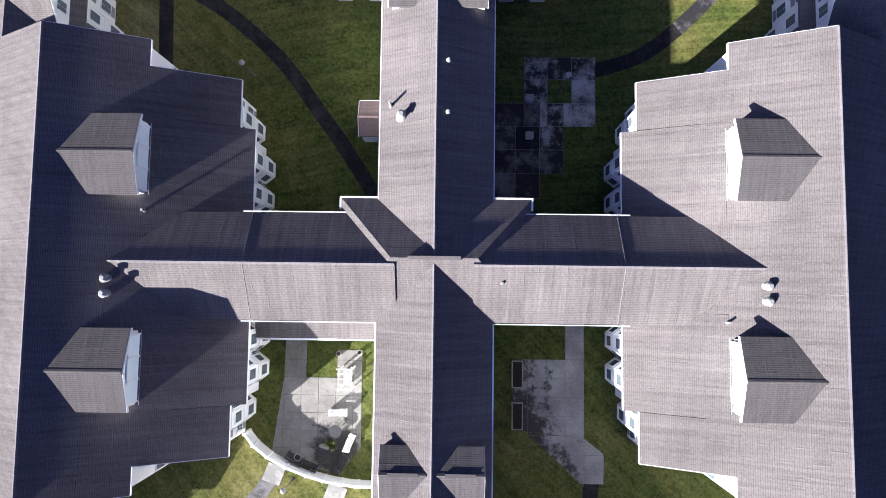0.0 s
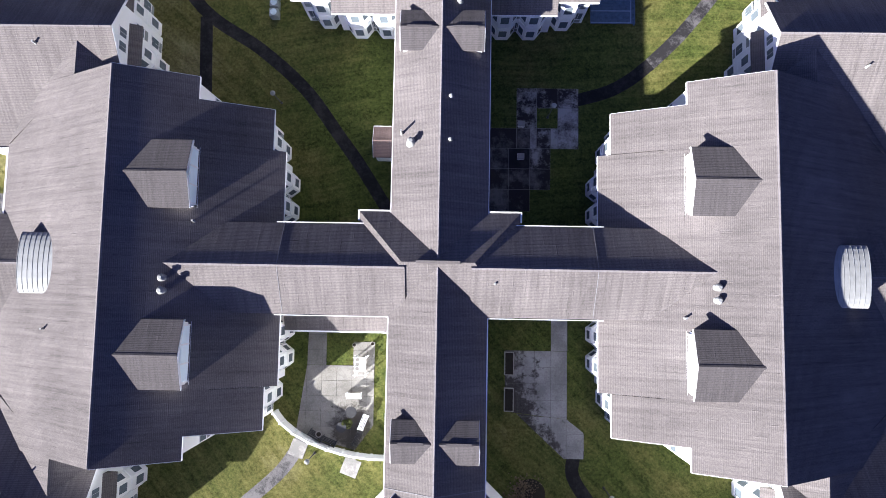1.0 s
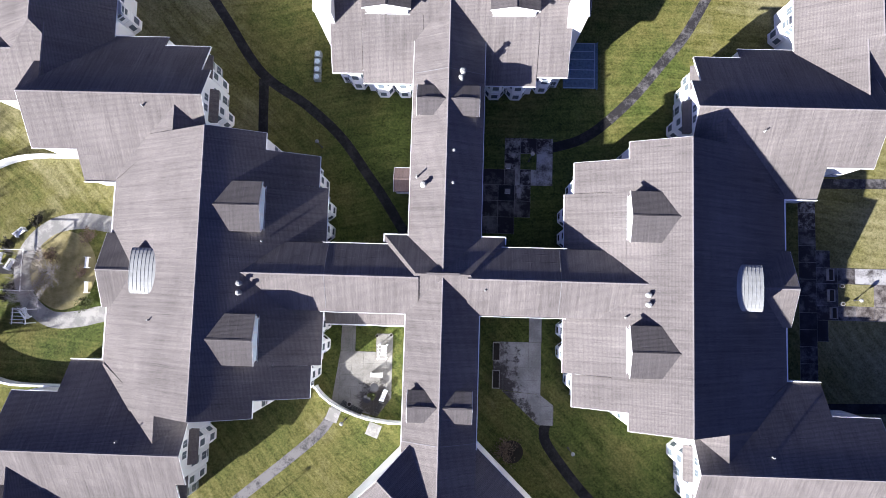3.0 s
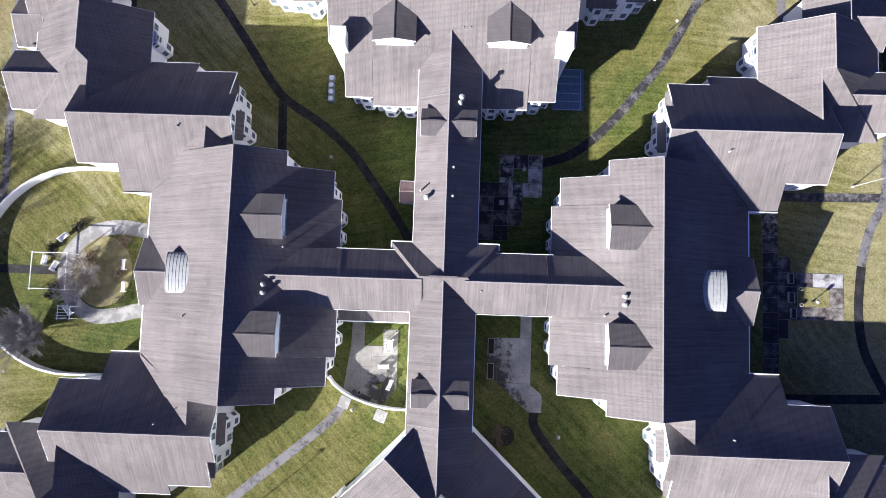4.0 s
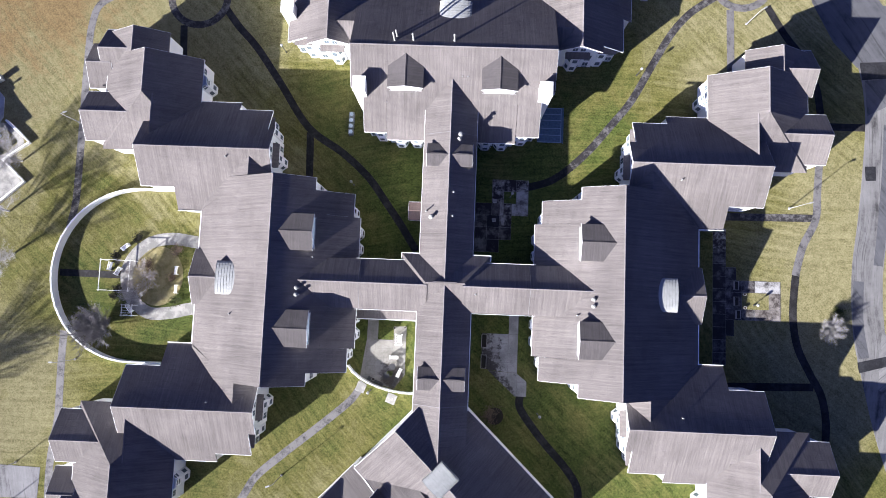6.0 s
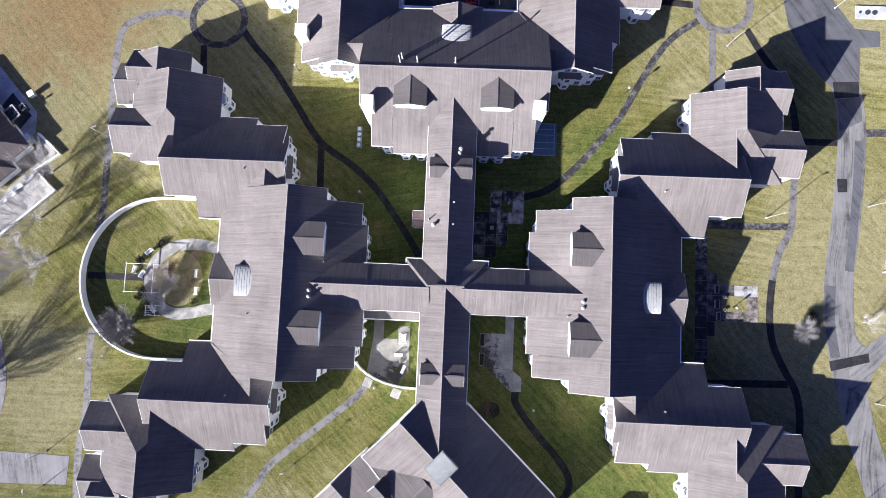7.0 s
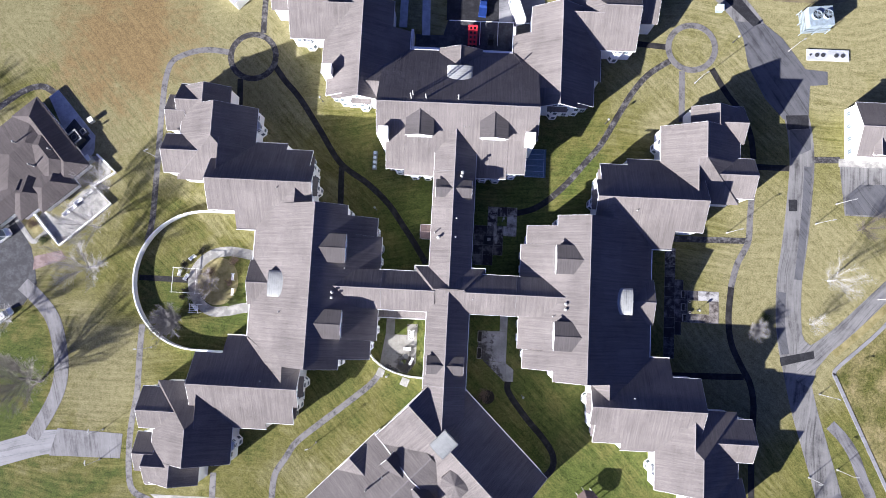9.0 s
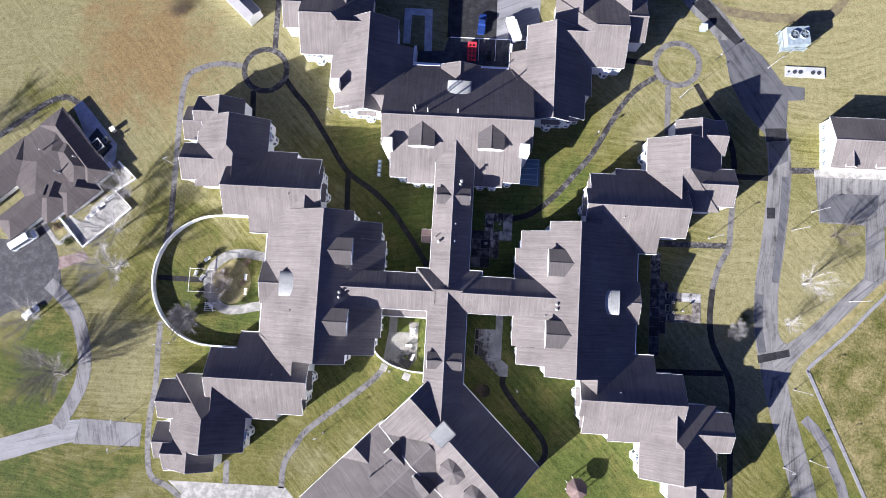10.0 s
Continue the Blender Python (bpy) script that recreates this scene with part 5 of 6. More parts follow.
for x, y, a in ((-71.9, 28.4, 20), (55.6, 52.0, 30), (77.5, 60.8, 30), (83.65, 19.7, 12), (88.35, 24.5, 15), (84.3, -19.0, -15), (81.9, -37.3, 180), (97.6, 3.0, 10), (63.4, 16.6, 15), (-28.6, -36.0, 200), (-68.6, -16.7, 180), (88.1, -35.3, 0), (-78.1, -42.6, 90), (-78.0, -35.9, 90)):
    road_lamp(x, y, a, 5.6, 0.6)


# ---- trees and shrubs ----
def limb(bm, p, d, length, r0, r1, steps=3, bend=0.25, rng=random, sides=5):
    """A bent, tapering limb; returns points along it with their ways."""
    pts, rings, way = [(p.copy(), d.copy())], [], d.normalized()
    pos = p.copy()
    for k in range(steps + 1):
        t = k / steps
        r = r0 + (r1 - r0) * t
        side = way.orthogonal().normalized()
        up = way.cross(side)
        rings.append([bm.verts.new(pos + (side * math.cos(a) + up * math.sin(a)) * r) for a in [math.tau * i / sides for i in range(sides)]])
        if k < steps:
            way = (way + Vector((rng.uniform(-bend, bend), rng.uniform(-bend, bend), rng.uniform(-bend * 0.4, bend * 0.8)))).normalized()
            pos = pos + way * (length / steps)
            pts.append((pos.copy(), way.copy()))
    for a, b in zip(rings, rings[1:]):
        for i in range(sides):
            j = (i + 1) % sides
            bm.faces.new((a[i], a[j], b[j], b[i]))
    return pts


def bare_tree(x, y, h, seed, bark, label, spread=1.0, stems=1, twigs=4, reach=1.0, fine=1.0, lift=0.55):
    """A leafless tree: a forked trunk, long boughs that fan out, and sprays of fine twigs along them."""
    rng = random.Random(seed)
    tree = base("tree", (x, y, 0), label, "tree", "bare winter trees")
    trunk, crown, spray = bmesh.new(), bmesh.new(), bmesh.new()
    starts = []
    for s_ in range(stems):
        lean = Vector((rng.uniform(-0.5, 0.5) * (stems > 1), rng.uniform(-0.5, 0.5) * (stems > 1), 1))
        starts += limb(trunk, Vector((x + rng.uniform(-0.4, 0.4) * (stems > 1), y + rng.uniform(-0.4, 0.4) * (stems > 1), -0.1)), lean, h * 0.42, h * 0.02, h * 0.011, 4, 0.1, rng, 8)[1:]
    level1 = []
    turn = rng.uniform(0, math.tau)
    for p, d in starts:
        for k in range(3):
            turn += 2.4 + rng.uniform(-0.4, 0.4)
            way = Vector((math.cos(turn) * spread, math.sin(turn) * spread, rng.uniform(lift, lift + 0.5))) + d * 0.3
            level1 += limb(crown, p, way, h * reach * rng.uniform(0.36, 0.58), h * 0.008 * fine ** 0.5, h * 0.0028 * fine ** 0.5, 5, 0.13, rng, 5)[1:]
    level2 = []
    for p, d in level1:
        for k in range(3):
            way = d + Vector((rng.uniform(-1, 1), rng.uniform(-1, 1), rng.uniform(-0.3, 0.6))) * 0.62
            level2 += limb(crown, p, way, h * reach * rng.uniform(0.12, 0.24), h * 0.0042 * fine, h * 0.0022 * fine, 3, 0.16, rng, 3)[1:]
    for p, d in level2:
        for k in range(twigs):
            way = d + Vector((rng.uniform(-1, 1), rng.uniform(-1, 1), rng.uniform(-0.3, 0.5))) * 0.7
            limb(spray, p, way, h * reach * rng.uniform(0.06, 0.13), h * 0.0022 * fine, h * 0.0012 * fine, 1, 0.2, rng, 3)
    part("trunk", trunk, bark, tree)
    part("crown", crown, bark, tree)
    part("spray", spray, bark, tree)


def leafy_shrub(x, y, r, h, seed, leaf, label, count=900):
    rng = random.Random(seed)
    ob = base("shrub", (x, y, 0), label, "shrub", "garden shrubs")
    stems, leaves = bmesh.new(), bmesh.new()
    tips = []
    for k in range(14):
        a = rng.uniform(0, math.tau)
        way = Vector((math.cos(a) * r, math.sin(a) * r, h * rng.uniform(0.5, 1.2)))
        tips += limb(stems, Vector((x, y, 0)), way, way.length * rng.uniform(0.6, 1.0), 0.04, 0.012, 4, 0.2, rng, 4)[1:]
    for k in range(count):
        p, d = rng.choice(tips)
        c = p + Vector((rng.gauss(0, 1), rng.gauss(0, 1), rng.gauss(0, 0.8))) * r * 0.2
        c.z = max(c.z, 0.05)
        n = Vector((rng.uniform(-1, 1), rng.uniform(-1, 1), rng.uniform(0.1, 1))).normalized()
        u = n.orthogonal().normalized() * rng.uniform(0.06, 0.14)
        v = n.cross(u).normalized() * rng.uniform(0.05, 0.1)
        leaves.faces.new([leaves.verts.new(c + q) for q in (-u, -v, u, v)])
    part("stem", stems, BARK, ob)
    part("foliage", leaves, leaf, ob)


for x, y, h, seed, bark, spread, reach in ((-83.9, 10.6, 10.0, 2, BARKPALE, 1.25, 1.1), (-83.7, 1.4, 11.0, 3, BARKPALE, 1.25, 1.1), (-82.3, 20.4, 8.5, 4, BARKPALE, 1.2, 1.05),
                                           (-102.5, -12.5, 8.0, 5, BARKPALE, 1.2, 1.1), (-127.0, 29.0, 10.0, 11, BARKPALE, 1.2, 1.2)):
    bare_tree(x, y, h, seed, bark, "bare tree with fine pale twigs on the lawn", spread, 1, 9, reach * 1.1, 0.31)
for x, y, h, seed, spread in ((76.5, -50.5, 7.0, 9, 1.0), (93.0, 18.5, 7.0, 10, 0.9)):
    bare_tree(x, y, h, seed, BARK, "bare tree with fine brown twigs on the lawn", spread, 1, 3, 1.2, 0.45)
bare_tree(-94.1, -25.7, 12.5, 1, BARKHAZE, "wide bare tree with a haze of pale twigs", 1.3, 2, 8, 1.15, 0.29)
bare_tree(86.2, 6.6, 9.5, 6, BARKWHITE, "slim bare tree with white bark", 1.0, 1, 5, 1.2, 0.17)
bare_tree(82.1, -3.4, 5.2, 7, BARKWHITE, "small slim bare tree with white bark", 1.0, 1, 5, 1.1, 0.20)
bare_tree(-56.2, -0.8, 4.6, 21, BARKHAZE, "small bare garden tree in a bed", 1.3, 2, 6, 1.35, 0.6)
bare_tree(-57.6, -4.6, 3.2, 22, BARKPALE, "small bare garden tree beside a path", 1.3, 1, 6, 1.5, 0.75)
for x, y, h, seed, spread in ((-64.0, -10.4, 7.0, 31, 1.2), (69.6, -5.6, 3.6, 34, 1.7)):
    bare_tree(x, y, h, seed, BARKGREY, "bare many-stemmed shrub with grey twigs", spread, 7, 3, 0.95, 0.8)
for x, y, r, h, seed, leaf, label in ((-50.8, 4.3, 1.2, 1.3, 41, RUST, "brown-leaved shrub in a garden bed"), (-50.4, -4.9, 1.4, 1.4, 42, LEAF, "round green shrub in a garden bed"), (-51.5, -0.6, 0.8, 0.8, 43, RUST, "low brown shrub in a garden bed"),
                                       (-74.0, 68.6, 3.6, 2.0, 44, RUST, "wide brown shrub on dry lawn"), (9.2, -23.6, 1.9, 0.5, 45, RUST, "low brown planting in a round bed"), (72.0, -2.2, 1.1, 1.0, 46, LEAF, "green shrub beside bare twigs"),
                                       (-9.6, -16.8, 0.5, 0.8, 47, LEAF, "small green potted shrub"), (-62.3, 2.9, 0.8, 0.8, 51, DARKLEAF, "dark low shrub beside a garden path"), (-61.5, -3.2, 0.8, 0.8, 52, DARKLEAF, "dark low shrub beside a garden path"), (-62.1, -4.7, 0.7, 0.9, 53, DARKLEAF, "dark low shrub beside a garden path"), (-58.6, 6.4, 0.9, 0.7, 54, DARKLEAF, "dark low shrub beside a garden path"), (-96.8, 7.0, 1.4, 1.1, 49, LEAF, "round green shrub beside a white wall"), (-99.8, 10.8, 1.3, 0.6, 50, RUST, "low brown planting in a garden bed"), (-56.2, 1.2, 1.6, 0.7, 48, RUST, "low brown planting in a garden bed")):
    leafy_shrub(x, y, r, h, seed, leaf, label, 1400 if r > 3 else 700)
bm = bmesh.new()
bmesh.ops.create_circle(bm, cap_ends=True, segments=28, radius=1.55, matrix=Matrix.Translation((9.9, -23.7, 0.02)))
tagged(part("flower_bed", bm, SOIL), "round bed of dark soil in the lawn", "bed", kind="structure")
bm = bmesh.new()
bmesh.ops.create_circle(bm, cap_ends=True, segments=36, radius=5.0, matrix=Matrix.Translation((-54.2, -0.6, 0.012)) @ Matrix.Diagonal((0.95, 1.12, 1, 1)))
tagged(part("flower_bed", bm, STRAWBED), "dry straw-coloured garden bed", "bed", kind="structure")


# ---- vehicles ----
def vehicle(name, x, y, turn, length, width, height, paint, label, cab=(0.25, 0.75), hood=0.5, box_back=False):
    """A road vehicle: body, cabin, panes, wheels, lamps and bumpers. Its front points along its local x."""
    V = Matrix.Translation((x, y, 0)) @ Matrix.Rotation(radians(turn), 4, "Z")
    ob = base(name, (x, y, 0), label, name)
    l, w = length / 2, width / 2
    low = height * hood
    b = bmesh.new()
    prism(b, [(-l, -w * 0.92), (-l * 0.9, -w), (l * 0.82, -w), (l, -w * 0.75), (l, w * 0.75), (l * 0.82, w), (-l * 0.9, w), (-l, w * 0.92)], 0.32, [low, low, low * 0.97, low * 0.86, low * 0.86, low * 0.97, low, low], V)
    body = part("body", b, paint, ob)
    c0, c1 = -l + length * cab[0], -l + length * cab[1]
    b = bmesh.new()
    lower = [(c0, -w * 0.94), (c1, -w * 0.94), (c1, w * 0.94), (c0, w * 0.94)]
    upper = [(c0 + 0.15, -w * 0.82), (c1 - 0.55, -w * 0.82), (c1 - 0.55, w * 0.82), (c0 + 0.15, w * 0.82)]
    va = [b.verts.new(V @ Vector((px, py, low - 0.02))) for px, py in lower]
    vb = [b.verts.new(V @ Vector((px, py, height))) for px, py in upper]
    b.faces.new(va)
    b.faces.new(vb)
    for i in range(4):
        j = (i + 1) % 4
        b.faces.new((va[i], va[j], vb[j], vb[i]))
    part("cabin", b, paint, ob)
    # windscreen and side panes
    b = bmesh.new()
    b.faces.new([b.verts.new(V @ Vector(p)) for p in ((c1 - 0.04 + 0.02, -w * 0.84, low + 0.08), (c1 - 0.04 + 0.02, w * 0.84, low + 0.08), (c1 - 0.50, w * 0.74, height - 0.06), (c1 - 0.50, -w * 0.74, height - 0.06))])
    part("windscreen", b, GLASS, ob)
    for sy in (-1, 1):
        b = bmesh.new()
        b.faces.new([b.verts.new(V @ Vector(p)) for p in ((c0 + 0.25, sy * w * 0.945, low + 0.08), (c1 - 0.3, sy * w * 0.945, low + 0.08), (c1 - 0.68, sy * w * 0.85, height - 0.1), (c0 + 0.3, sy * w * 0.85, height - 0.1))])
        part("side_window", b, GLASS, ob)
        for px in (-l * 0.62, l * 0.62):
            b = bmesh.new()
            bmesh.ops.create_cone(b, cap_ends=True, segments=16, radius1=0.34, radius2=0.34, depth=0.24, matrix=V @ Matrix.Translation((px, sy * (w - 0.1), 0.34)) @ Matrix.Rotation(radians(90), 4, "X"))
            tyre = part("wheel", b, TYRE, ob)
            b = bmesh.new()
            bmesh.ops.create_cone(b, cap_ends=True, segments=12, radius1=0.2, radius2=0.2, depth=0.27, matrix=V @ Matrix.Translation((px, sy * (w - 0.1), 0.34)) @ Matrix.Rotation(radians(90), 4, "X"))
            part("rim", b, METAL, tyre)
        b = bmesh.new()
        box(b, l - 0.1, l + 0.02, sy * w * 0.55 - 0.15, sy * w * 0.55 + 0.15, low * 0.62, low * 0.78, V)
        part("headlight", b, GLASS, ob)
    if box_back:
        b = bmesh.new()
        box(b, -l, c0 + 0.1, -w, w, 0.7, height + 0.55, V)
        part("cargo_box", b, paint, ob)
    return ob


vehicle("van", -107.5, 6.7, 36, 7.0, 2.2, 2.5, WHITEPAINT, "white passenger van parked on dark asphalt", (0.02, 0.86), 0.48)
vehicle("box_truck", 12.7, 67.6, 109, 6.8, 2.2, 2.3, WHITEPAINT, "white box truck parked in a yard", (0.7, 0.97), 0.5, True)
vehicle("pickup", 4.7, 68.6, 86, 5.3, 1.9, 1.75, BLUEPAINT, "dark blue pickup parked in a yard", (0.4, 0.74), 0.56)
vehicle("car", -103.8, -11.2, 42, 4.4, 1.8, 1.45, WHITEPAINT, "pale saloon car parked under bare twigs", (0.2, 0.76), 0.58)
vehicle("golf_cart", 6.9, 60.4, 88, 2.6, 1.25, 1.7, TYRE, "small dark utility cart parked by a wall", (0.2, 0.8), 0.42)
rack = base("trailer", (2.5, 61.3, 0), "red trailer frame with dark openings", "trailer")
for x in (1.6, 2.5, 3.4):
    b = bmesh.new()
    box(b, x - 0.2, x + 0.2, 58.7, 63.7, 0.5, 0.9)
    part("rail", b, REDPAINT, rack)
for k in range(5):
    b = bmesh.new()
    y = 58.95 + 1.13 * k
    box(b, 1.35, 3.6, y - 0.22, y + 0.22, 0.902, 1.0)
    part("crossbar", b, REDPAINT, rack)
for x in (1.5, 3.5):
    for y in (60.4, 62.0):
        b = bmesh.new()
        bmesh.ops.create_cone(b, cap_ends=True, segments=14, radius1=0.3, radius2=0.3, depth=0.2, matrix=Matrix.Translation((x, y, 0.3)) @ Matrix.Rotation(radians(90), 4, "Y"))
        part("wheel", b, TYRE, rack)

# ---- cooling plant and tank slab ----
plant = base("cooling_unit", (82.5, 67.6, 0), "white cooling plant with two round fans in a frame", "cooling unit")
PM = Matrix.Translation((82.6, 67.5, 0)) @ Matrix.Rotation(radians(6), 4, "Z")
b = bmesh.new()
box(b, -2.5, 3.1, -2.1, 2.5, 0.4, 3.9, PM)
part("casing", b, COOLER, plant)
for px in (-0.9, 1.6):
    b = bmesh.new()
    bmesh.ops.create_cone(b, cap_ends=False, segments=24, radius1=1.15, radius2=1.05, depth=0.6, matrix=PM @ Matrix.Translation((px, 0.3, 4.15)))
    shroud = part("fan_shroud", b, COOLER, plant)
    b = bmesh.new()
    bmesh.ops.create_circle(b, cap_ends=True, segments=24, radius=1.1, matrix=PM @ Matrix.Translation((px, 0.3, 3.94)))
    part("well", b, DARKMETAL, shroud)
    for k in range(5):
        b = bmesh.new()
        box(b, 0.1, 1.0, -0.14, 0.14, 4.1, 4.13, PM @ Matrix.Translation((px, 0.3, 0)) @ Matrix.Rotation(radians(72 * k), 4, "Z"))
        part("blade", b, COOLER, shroud)
for px, r in ((-0.9, 1.35), (1.6, 1.35)):
    for a in range(0, 180, 45):
        b = bmesh.new()
        box(b, -1.1, 1.1, -0.03, 0.03, 4.44, 4.48, PM @ Matrix.Translation((px, 0.3, 0)) @ Matrix.Rotation(radians(a), 4, "Z"))
        part("guard_bar", b, COOLER, plant)
for x0, x1, y0, y1 in ((-3.2, -3.06, -2.6, 2.5), (-3.2, 3.1, -2.6, -2.46)):
    for z in (1.0, 2.2):
        b = bmesh.new()
        box(b, x0, x1, y0, y1, z, z + 0.14, PM)
        part("pipe", b, COOLER, plant)
for px, py in ((-3.13, -2.53), (-3.13, 0.0), (-3.13, 2.43), (0.0, -2.53), (3.03, -2.53)):
    b = bmesh.new()
    box(b, px - 0.07, px + 0.07, py - 0.07, py + 0.07, 0.0, 2.3, PM)
    part("post", b, COOLER, plant)
for k in range(6):
    b = bmesh.new()
    box(b, -2.54, -2.5, -1.9 + 0.72 * k, -1.35 + 0.72 * k, 0.7, 3.6, PM)
    part("louvre", b, SCREEN, plant)
slab = base("tank_slab", (86.5, 59.9, 0), "pale concrete slab with round hatches", "slab")
b = bmesh.new()
box(b, 81.6, 91.4, 58.6, 61.3, 0.0, 0.25)
part("plate", b, PAVER, slab)
for px, r in ((82.4, 0.25), (83.9, 0.5), (85.3, 0.5), (88.4, 0.5), (89.9, 0.5)):
    b = bmesh.new()
    bmesh.ops.create_cone(b, cap_ends=True, segments=18, radius1=r, radius2=r * 0.95, depth=0.14, matrix=Matrix.Translation((px, 59.9, 0.3)))
    part("hatch", b, DARKMETAL, slab)
cab = base("utility_cabinet", (60.9, 70.3, 0), "small white utility cabinet beside a drive", "cabinet")
b = bmesh.new()
box(b, 60.1, 61.6, 69.5, 70.9, 0.0, 1.3)
part("body", b, COOLER, cab)
b = bmesh.new()
box(b, 60.0, 61.7, 69.4, 71.0, 1.3, 1.4)
part("lid", b, PALEBLUE, cab)

# ---- neighbouring houses ----
cottage = base("cottage", (98, 41, 0), "white two-storey house with a grey shingle roof", "house")
gable(cottage, I4, "u", 41.0, 90.0, 118.0, 6.3, 6.2, 7.2, 0.42, inset=0.3)
for x, wd, y1, zr in ((94.6, 1.3, 39.6, 6.3), (102.6, 2.2, 40.6, 6.9)):
    gable(cottage, I4, "v", x, 34.9, y1, wd, wd, zr, 0.6, floor=3.0, ends=(True, False), gutters=(False, False), inset=0.2)
for y in (36.5, 39.5, 42.5, 45.5):
    window(cottage, at_wall(I4, 90.3, y, 180), 0.0, 1.0, 1.0, 1.4)
flat("pavement", [(88.9, 33.3), (125, 33.6), (125, 36.0), (88.9, 35.2)], 0.05, CONCRETE, "pale concrete walk along a house", "pavement")
lodge = base("lodge", (-98, 25, 0), "rambling single-storey house with brown-grey hipped roofs", "house")
LM = Matrix.Translation((-100.6, 41.1, 0)) @ Matrix.Rotation(radians(-47.7), 4, "Z")


def hipped(house, M, u0, u1, v0, v1, eave, z, material, floor=0.0):
    """A hipped roof over walls, its ridge along the longer side."""
    w, d = u1 - u0, v1 - v0
    k = min(w, d) / 2
    ridge = [(u0 + k, (v0 + v1) / 2), (u1 - k, (v0 + v1) / 2)] if w >= d else [((u0 + u1) / 2, v0 + k), ((u0 + u1) / 2, v1 - k)]
    b = bmesh.new()
    c = [b.verts.new(M @ Vector((px, py, eave))) for px, py in ((u0, v0), (u1, v0), (u1, v1), (u0, v1))]
    e = [b.verts.new(M @ Vector((px, py, eave - 0.2))) for px, py in ((u0, v0), (u1, v0), (u1, v1), (u0, v1))]
    r = [b.verts.new(M @ Vector((px, py, z))) for px, py in ridge]
    if w >= d:
        faces = ((c[0], c[1], r[1], r[0]), (c[1], c[2], r[1]), (c[2], c[3], r[0], r[1]), (c[3], c[0], r[0]))
    else:
        faces = ((c[0], c[1], r[0]), (c[1], c[2], r[1], r[0]), (c[2], c[3], r[1]), (c[3], c[0], r[0], r[1]))
    for f in faces:
        b.faces.new(f)
    for i in range(4):
        b.faces.new((c[i], c[(i + 1) % 4], e[(i + 1) % 4], e[i]))
    b.faces.new(e)
    part("roof", b, material, house)
    b = bmesh.new()
    box(b, u0 + 0.5, u1 - 0.5, v0 + 0.5, v1 - 0.5, floor, eave - 0.1, M)
    part("wall", b, SIDING, house)


hipped(lodge, LM, 0.3, 16.7, -20.8, 0.05, 2.5, 4.2, GREYBROWN)
hipped(lodge, LM, 0.0, 21.6, -7.6, 0.0, 2.45, 3.9, GREYBROWN)
hipped(lodge, LM, 7.4, 19.0, -9.6, -2.2, 3.1, 4.4, GREYBROWN)
hipped(lodge, LM, 15.5, 23.7, -15.5, -4.9, 2.4, 4.0, GREYBROWN)
hipped(lodge, LM, 13.0, 22.0, -20.6, -11.0, 2.4, 4.1, GREYBROWN)
hipped(lodge, LM, 12.6, 19.5, -30.2, -13.0, 2.4, 3.9, GREYBROWN)
hipped(lodge, LM, 0.0, 9.0, -44.0, -12.0, 2.4, 4.0, GREYBROWN)
for u, v in ((5.0, -0.45), (9.5, -0.45), (14.0, -0.45), (18.5, -0.45)):
    window(lodge, at_wall(LM, u, v, 90), 0.0, 0.9, 1.2, 1.3)
flat("terrace", [(-99.4, 41.9), (-97.3, 43.8), (-87.0, 32.8), (-86.9, 28.8), (-88.0, 26.9), (-89.7, 27.8), (-94.0, 31.0), (-95.7, 35.3)], 0.06, PAVER, "grey paved terrace beside a house", "terrace")
flat("terrace", [(-85.9, 20.4), (-81.8, 16.2), (-93.0, 5.8), (-99.0, 11.2), (-97.7, 14.2), (-93.8, 12.0), (-91.3, 16.5), (-88.3, 19.5)], 0.07, CONCRETE, "pale paved terrace with garden furniture", "terrace")
ribbon("terrace_path", [(-87.6, 27.2), (-85.2, 26.8), (-83.0, 24.2), (-84.6, 22.0), (-87.0, 20.4)], 1.3, 0.05, CONCRETE, "pale path round a small lawn", "path")
ribbon("terrace_path", [(-104.6, 12.6), (-102.0, 9.4), (-99.4, 6.6), (-97.6, 7.8), (-95.6, 9.8)], 1.2, 0.05, CONCRETE, "pale path round a planted bed", "path")
flat("flower_bed", [(-102.4, 11.4), (-101.0, 13.3), (-97.0, 10.2), (-98.9, 8.3)], 0.055, STRAWBED, "dry straw-coloured garden bed", "bed")
wall_line("terrace_rail", [(-85.9, 28.2), (-83.1, 25.9), (-81.0, 24.0), (-85.8, 20.5), (-81.3, 16.4), (-92.6, 5.9), (-95.8, 9.3), (-100.3, 14.0)], 0.6, 0.3, TRIM, "low white wall round a terrace", "wall")
for name, x, y, r, h, label in (("utility_cabinet", -88.0, 36.4, 0.55, 1.2, "small white cabinet on the lawn"), ("utility_cabinet", -87.4, 26.7, 0.75, 1.9, "white cabinet at a terrace's corner")):
    U = Matrix.Translation((x, y, 0)) @ Matrix.Rotation(radians(35), 4, "Z")
    ob = base(name, (x, y, 0), label, "cabinet")
    b = bmesh.new()
    box(b, -r, r, -r, r, 0.0, h, U)
    part("body", b, METAL, ob)
    b = bmesh.new()
    box(b, -r - 0.06, r + 0.06, -r - 0.06, r + 0.06, h, h + 0.07, U)
    part("lid", b, TRIM, ob)
flat("plant_pad", [(-94.6, 33.9), (-92.6, 36.8), (-88.0, 32.0), (-90.5, 28.6)], 0.066, LOT, "dark pad under cooling plant", "pad")
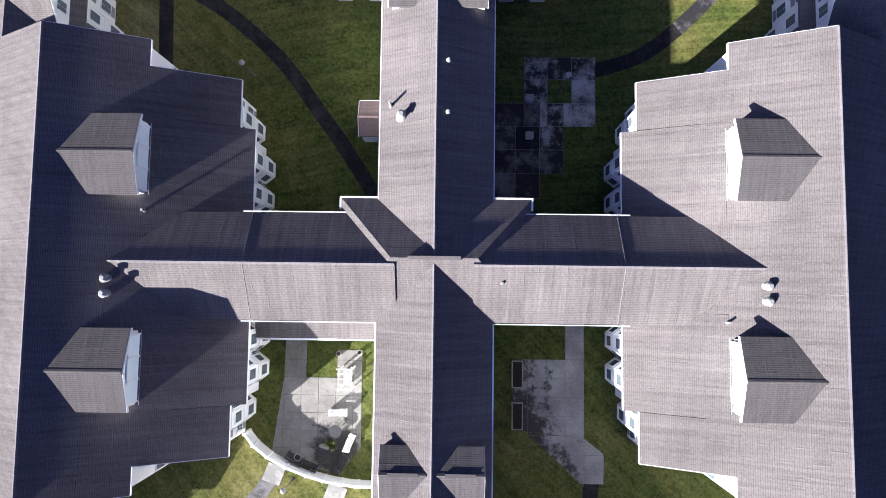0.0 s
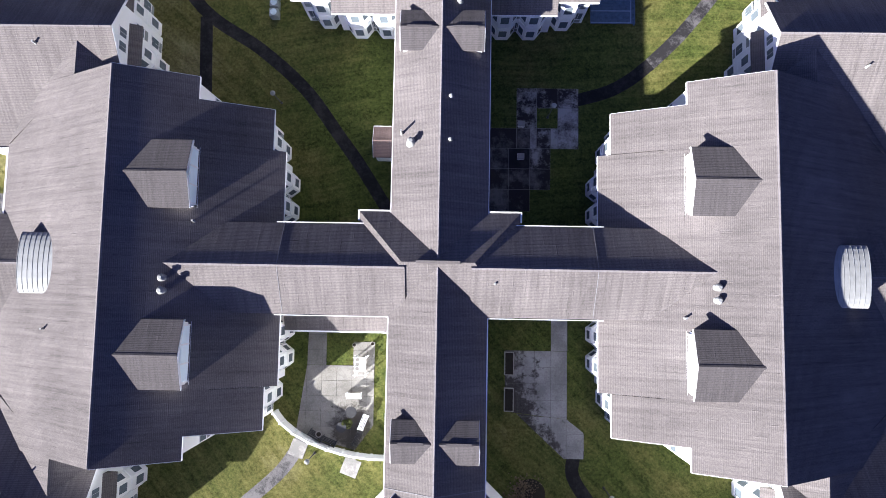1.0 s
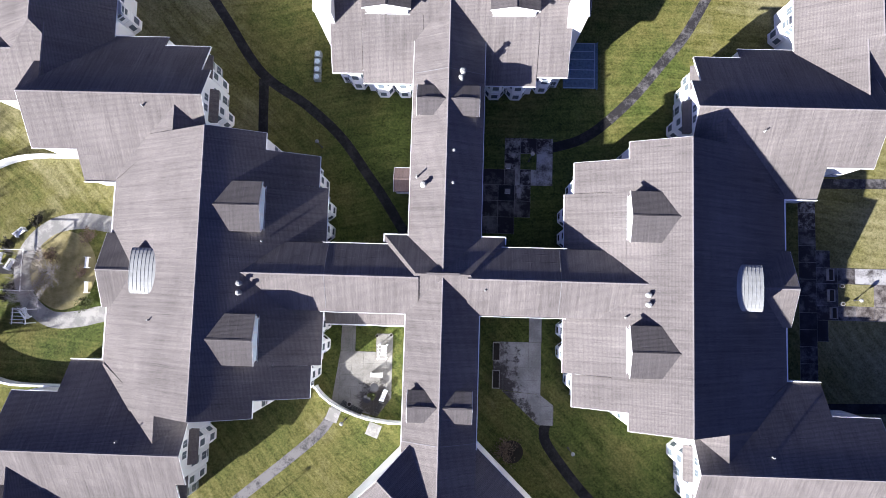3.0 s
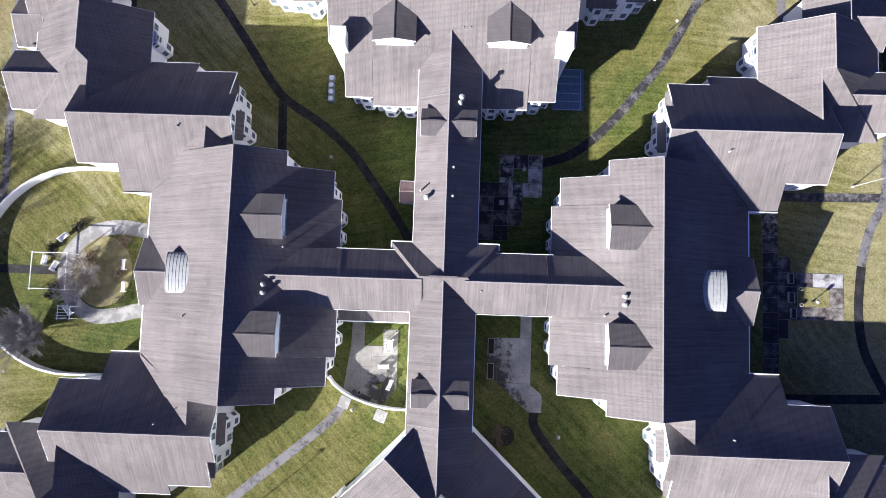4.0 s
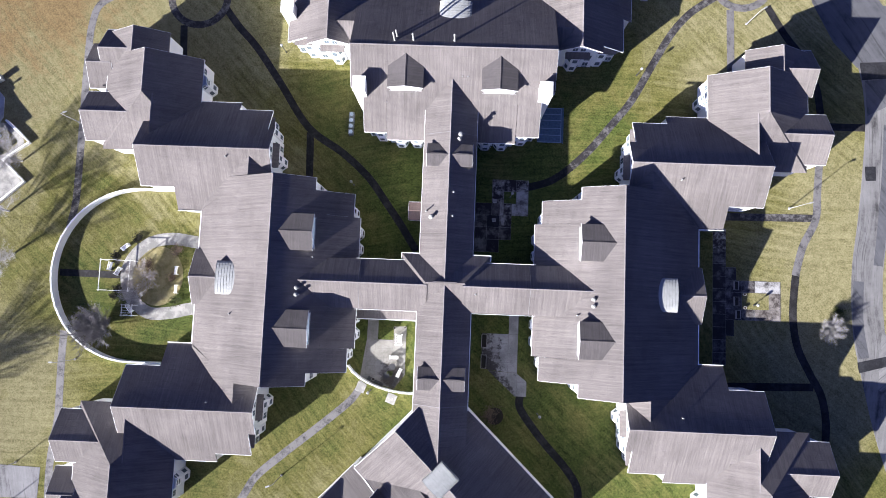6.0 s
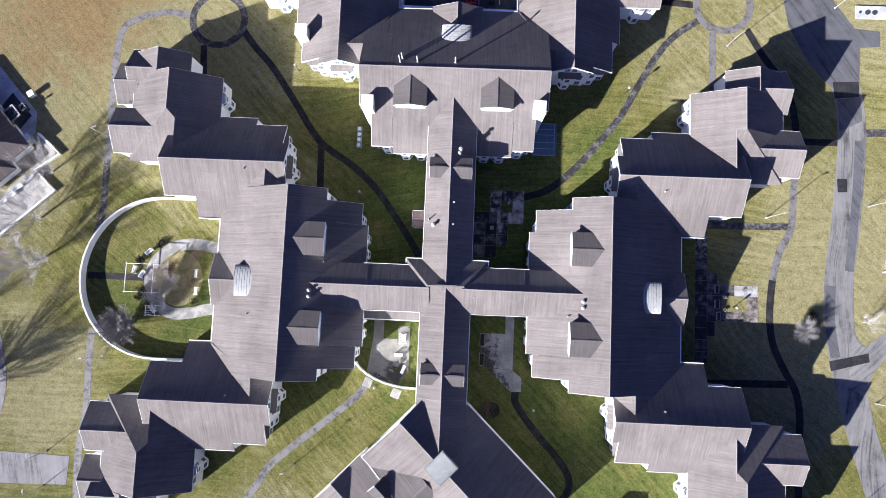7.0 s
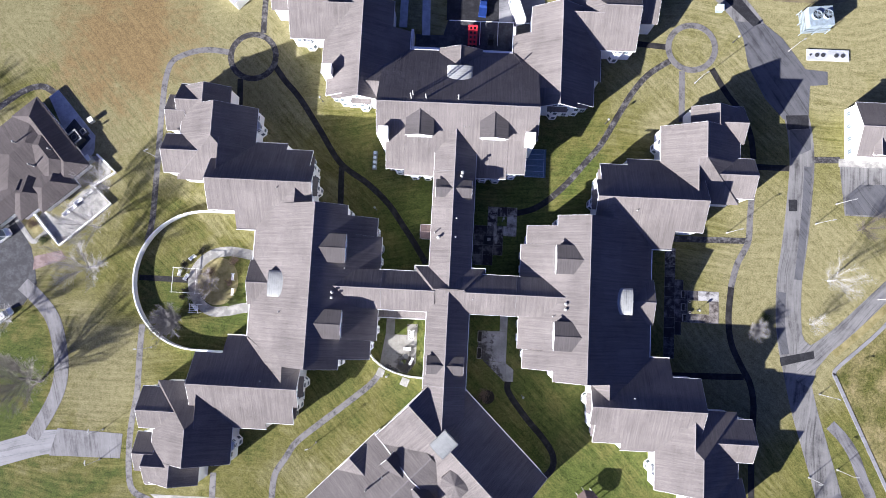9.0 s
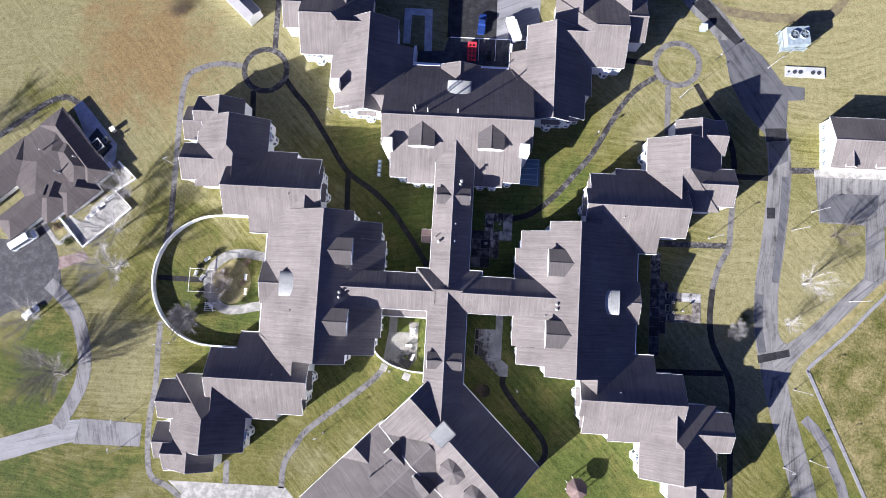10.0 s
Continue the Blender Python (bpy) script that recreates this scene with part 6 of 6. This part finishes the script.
for x, y, r, h, label in ((-90.95, 31.8, 1.5, 1.7, "dark cooling unit with a pale rim on a terrace"), (-89.3, 33.4, 0.7, 1.2, "small dark cooling unit on a terrace")):
    U = Matrix.Translation((x, y, 0)) @ Matrix.Rotation(radians(-47.7), 4, "Z")
    ob = base("cooling_unit", (x, y, 0), label, "cooling unit")
    b = bmesh.new()
    box(b, -r, r, -r * 0.85, r * 0.85, 0.07, h, U)
    part("casing", b, DARKMETAL, ob)
    for lo, hi, l2, h2 in ((-r, r, -r * 0.85, -r * 0.68), (-r, r, r * 0.68, r * 0.85), (-r, -r * 0.8, -r * 0.68, r * 0.68), (r * 0.8, r, -r * 0.68, r * 0.68)):
        b = bmesh.new()
        box(b, lo, hi, l2, h2, h, h + 0.25, U)
        part("rim", b, METAL, ob)
    b = bmesh.new()
    bmesh.ops.create_cone(b, cap_ends=False, segments=18, radius1=r * 0.45, radius2=r * 0.42, depth=0.2, matrix=U @ Matrix.Translation((0, 0, h + 0.1)))
    part("fan_shroud", b, SCREEN, ob)
for x, y, a in ((-90.3, 14.9, 40), (-89.1, 16.6, 40), (-86.8, 18.7, 40), (-91.6, 13.8, 40)):
    bench(x, y, a, 2.0)
for u, v in ((6.9, -9.9), (13.7, -10.1), (13.6, -4.4)):
    p = LM @ Vector((u, v, 0))
    pipe("vent_pipe", p.x, p.y, 3.3, 5.0, 0.17, "white vent pipe on a brown-grey roof", None, 0.27)
outhouse = base("outhouse", (-58, 71, 0), "long pale-roofed outbuilding at the lawn's edge", "outbuilding")
OM = Matrix.Translation((-58.6, 71.8, 0)) @ Matrix.Rotation(radians(-42), 4, "Z")
gable(outhouse, OM, "u", 0.0, -8.0, 7.2, 2.2, 2.2, 3.9, 0.4, material=PALEROOF, inset=0.2)
ribbon("verge", [(87.5, -10.0), (94.2, -4.0), (102.0, 3.8), (108.5, 10.2), (135, 35)], 1.6, 0.03, STRAWBED, "bare brown verge beside a drive", "verge")
gazebo = base("gazebo", (32.6, -44.0, 0), "small brown-roofed garden pavilion on the lawn", "pavilion")
GM = Matrix.Translation((32.6, -44.6, 0)) @ Matrix.Rotation(radians(20), 4, "Z")
for k in range(8):
    a0, a1 = math.tau * k / 8, math.tau * (k + 1) / 8
    b = bmesh.new()
    q = [b.verts.new(GM @ Vector(p)) for p in ((2.6 * math.cos(a0), 2.6 * math.sin(a0), 2.6), (2.6 * math.cos(a1), 2.6 * math.sin(a1), 2.6), (0, 0, 4.1), (0, 0, 2.7))]
    for f in ((0, 1, 2), (0, 1, 3), (1, 2, 3), (2, 0, 3)):
        b.faces.new([q[i] for i in f])
    part("roof_panel", b, BROWNROOF, gazebo)
    b = bmesh.new()
    box(b, 2.3 * math.cos(a0) - 0.06, 2.3 * math.cos(a0) + 0.06, 2.3 * math.sin(a0) - 0.06, 2.3 * math.sin(a0) + 0.06, 0.0, 2.6, GM)
    part("post", b, TRIM, gazebo)
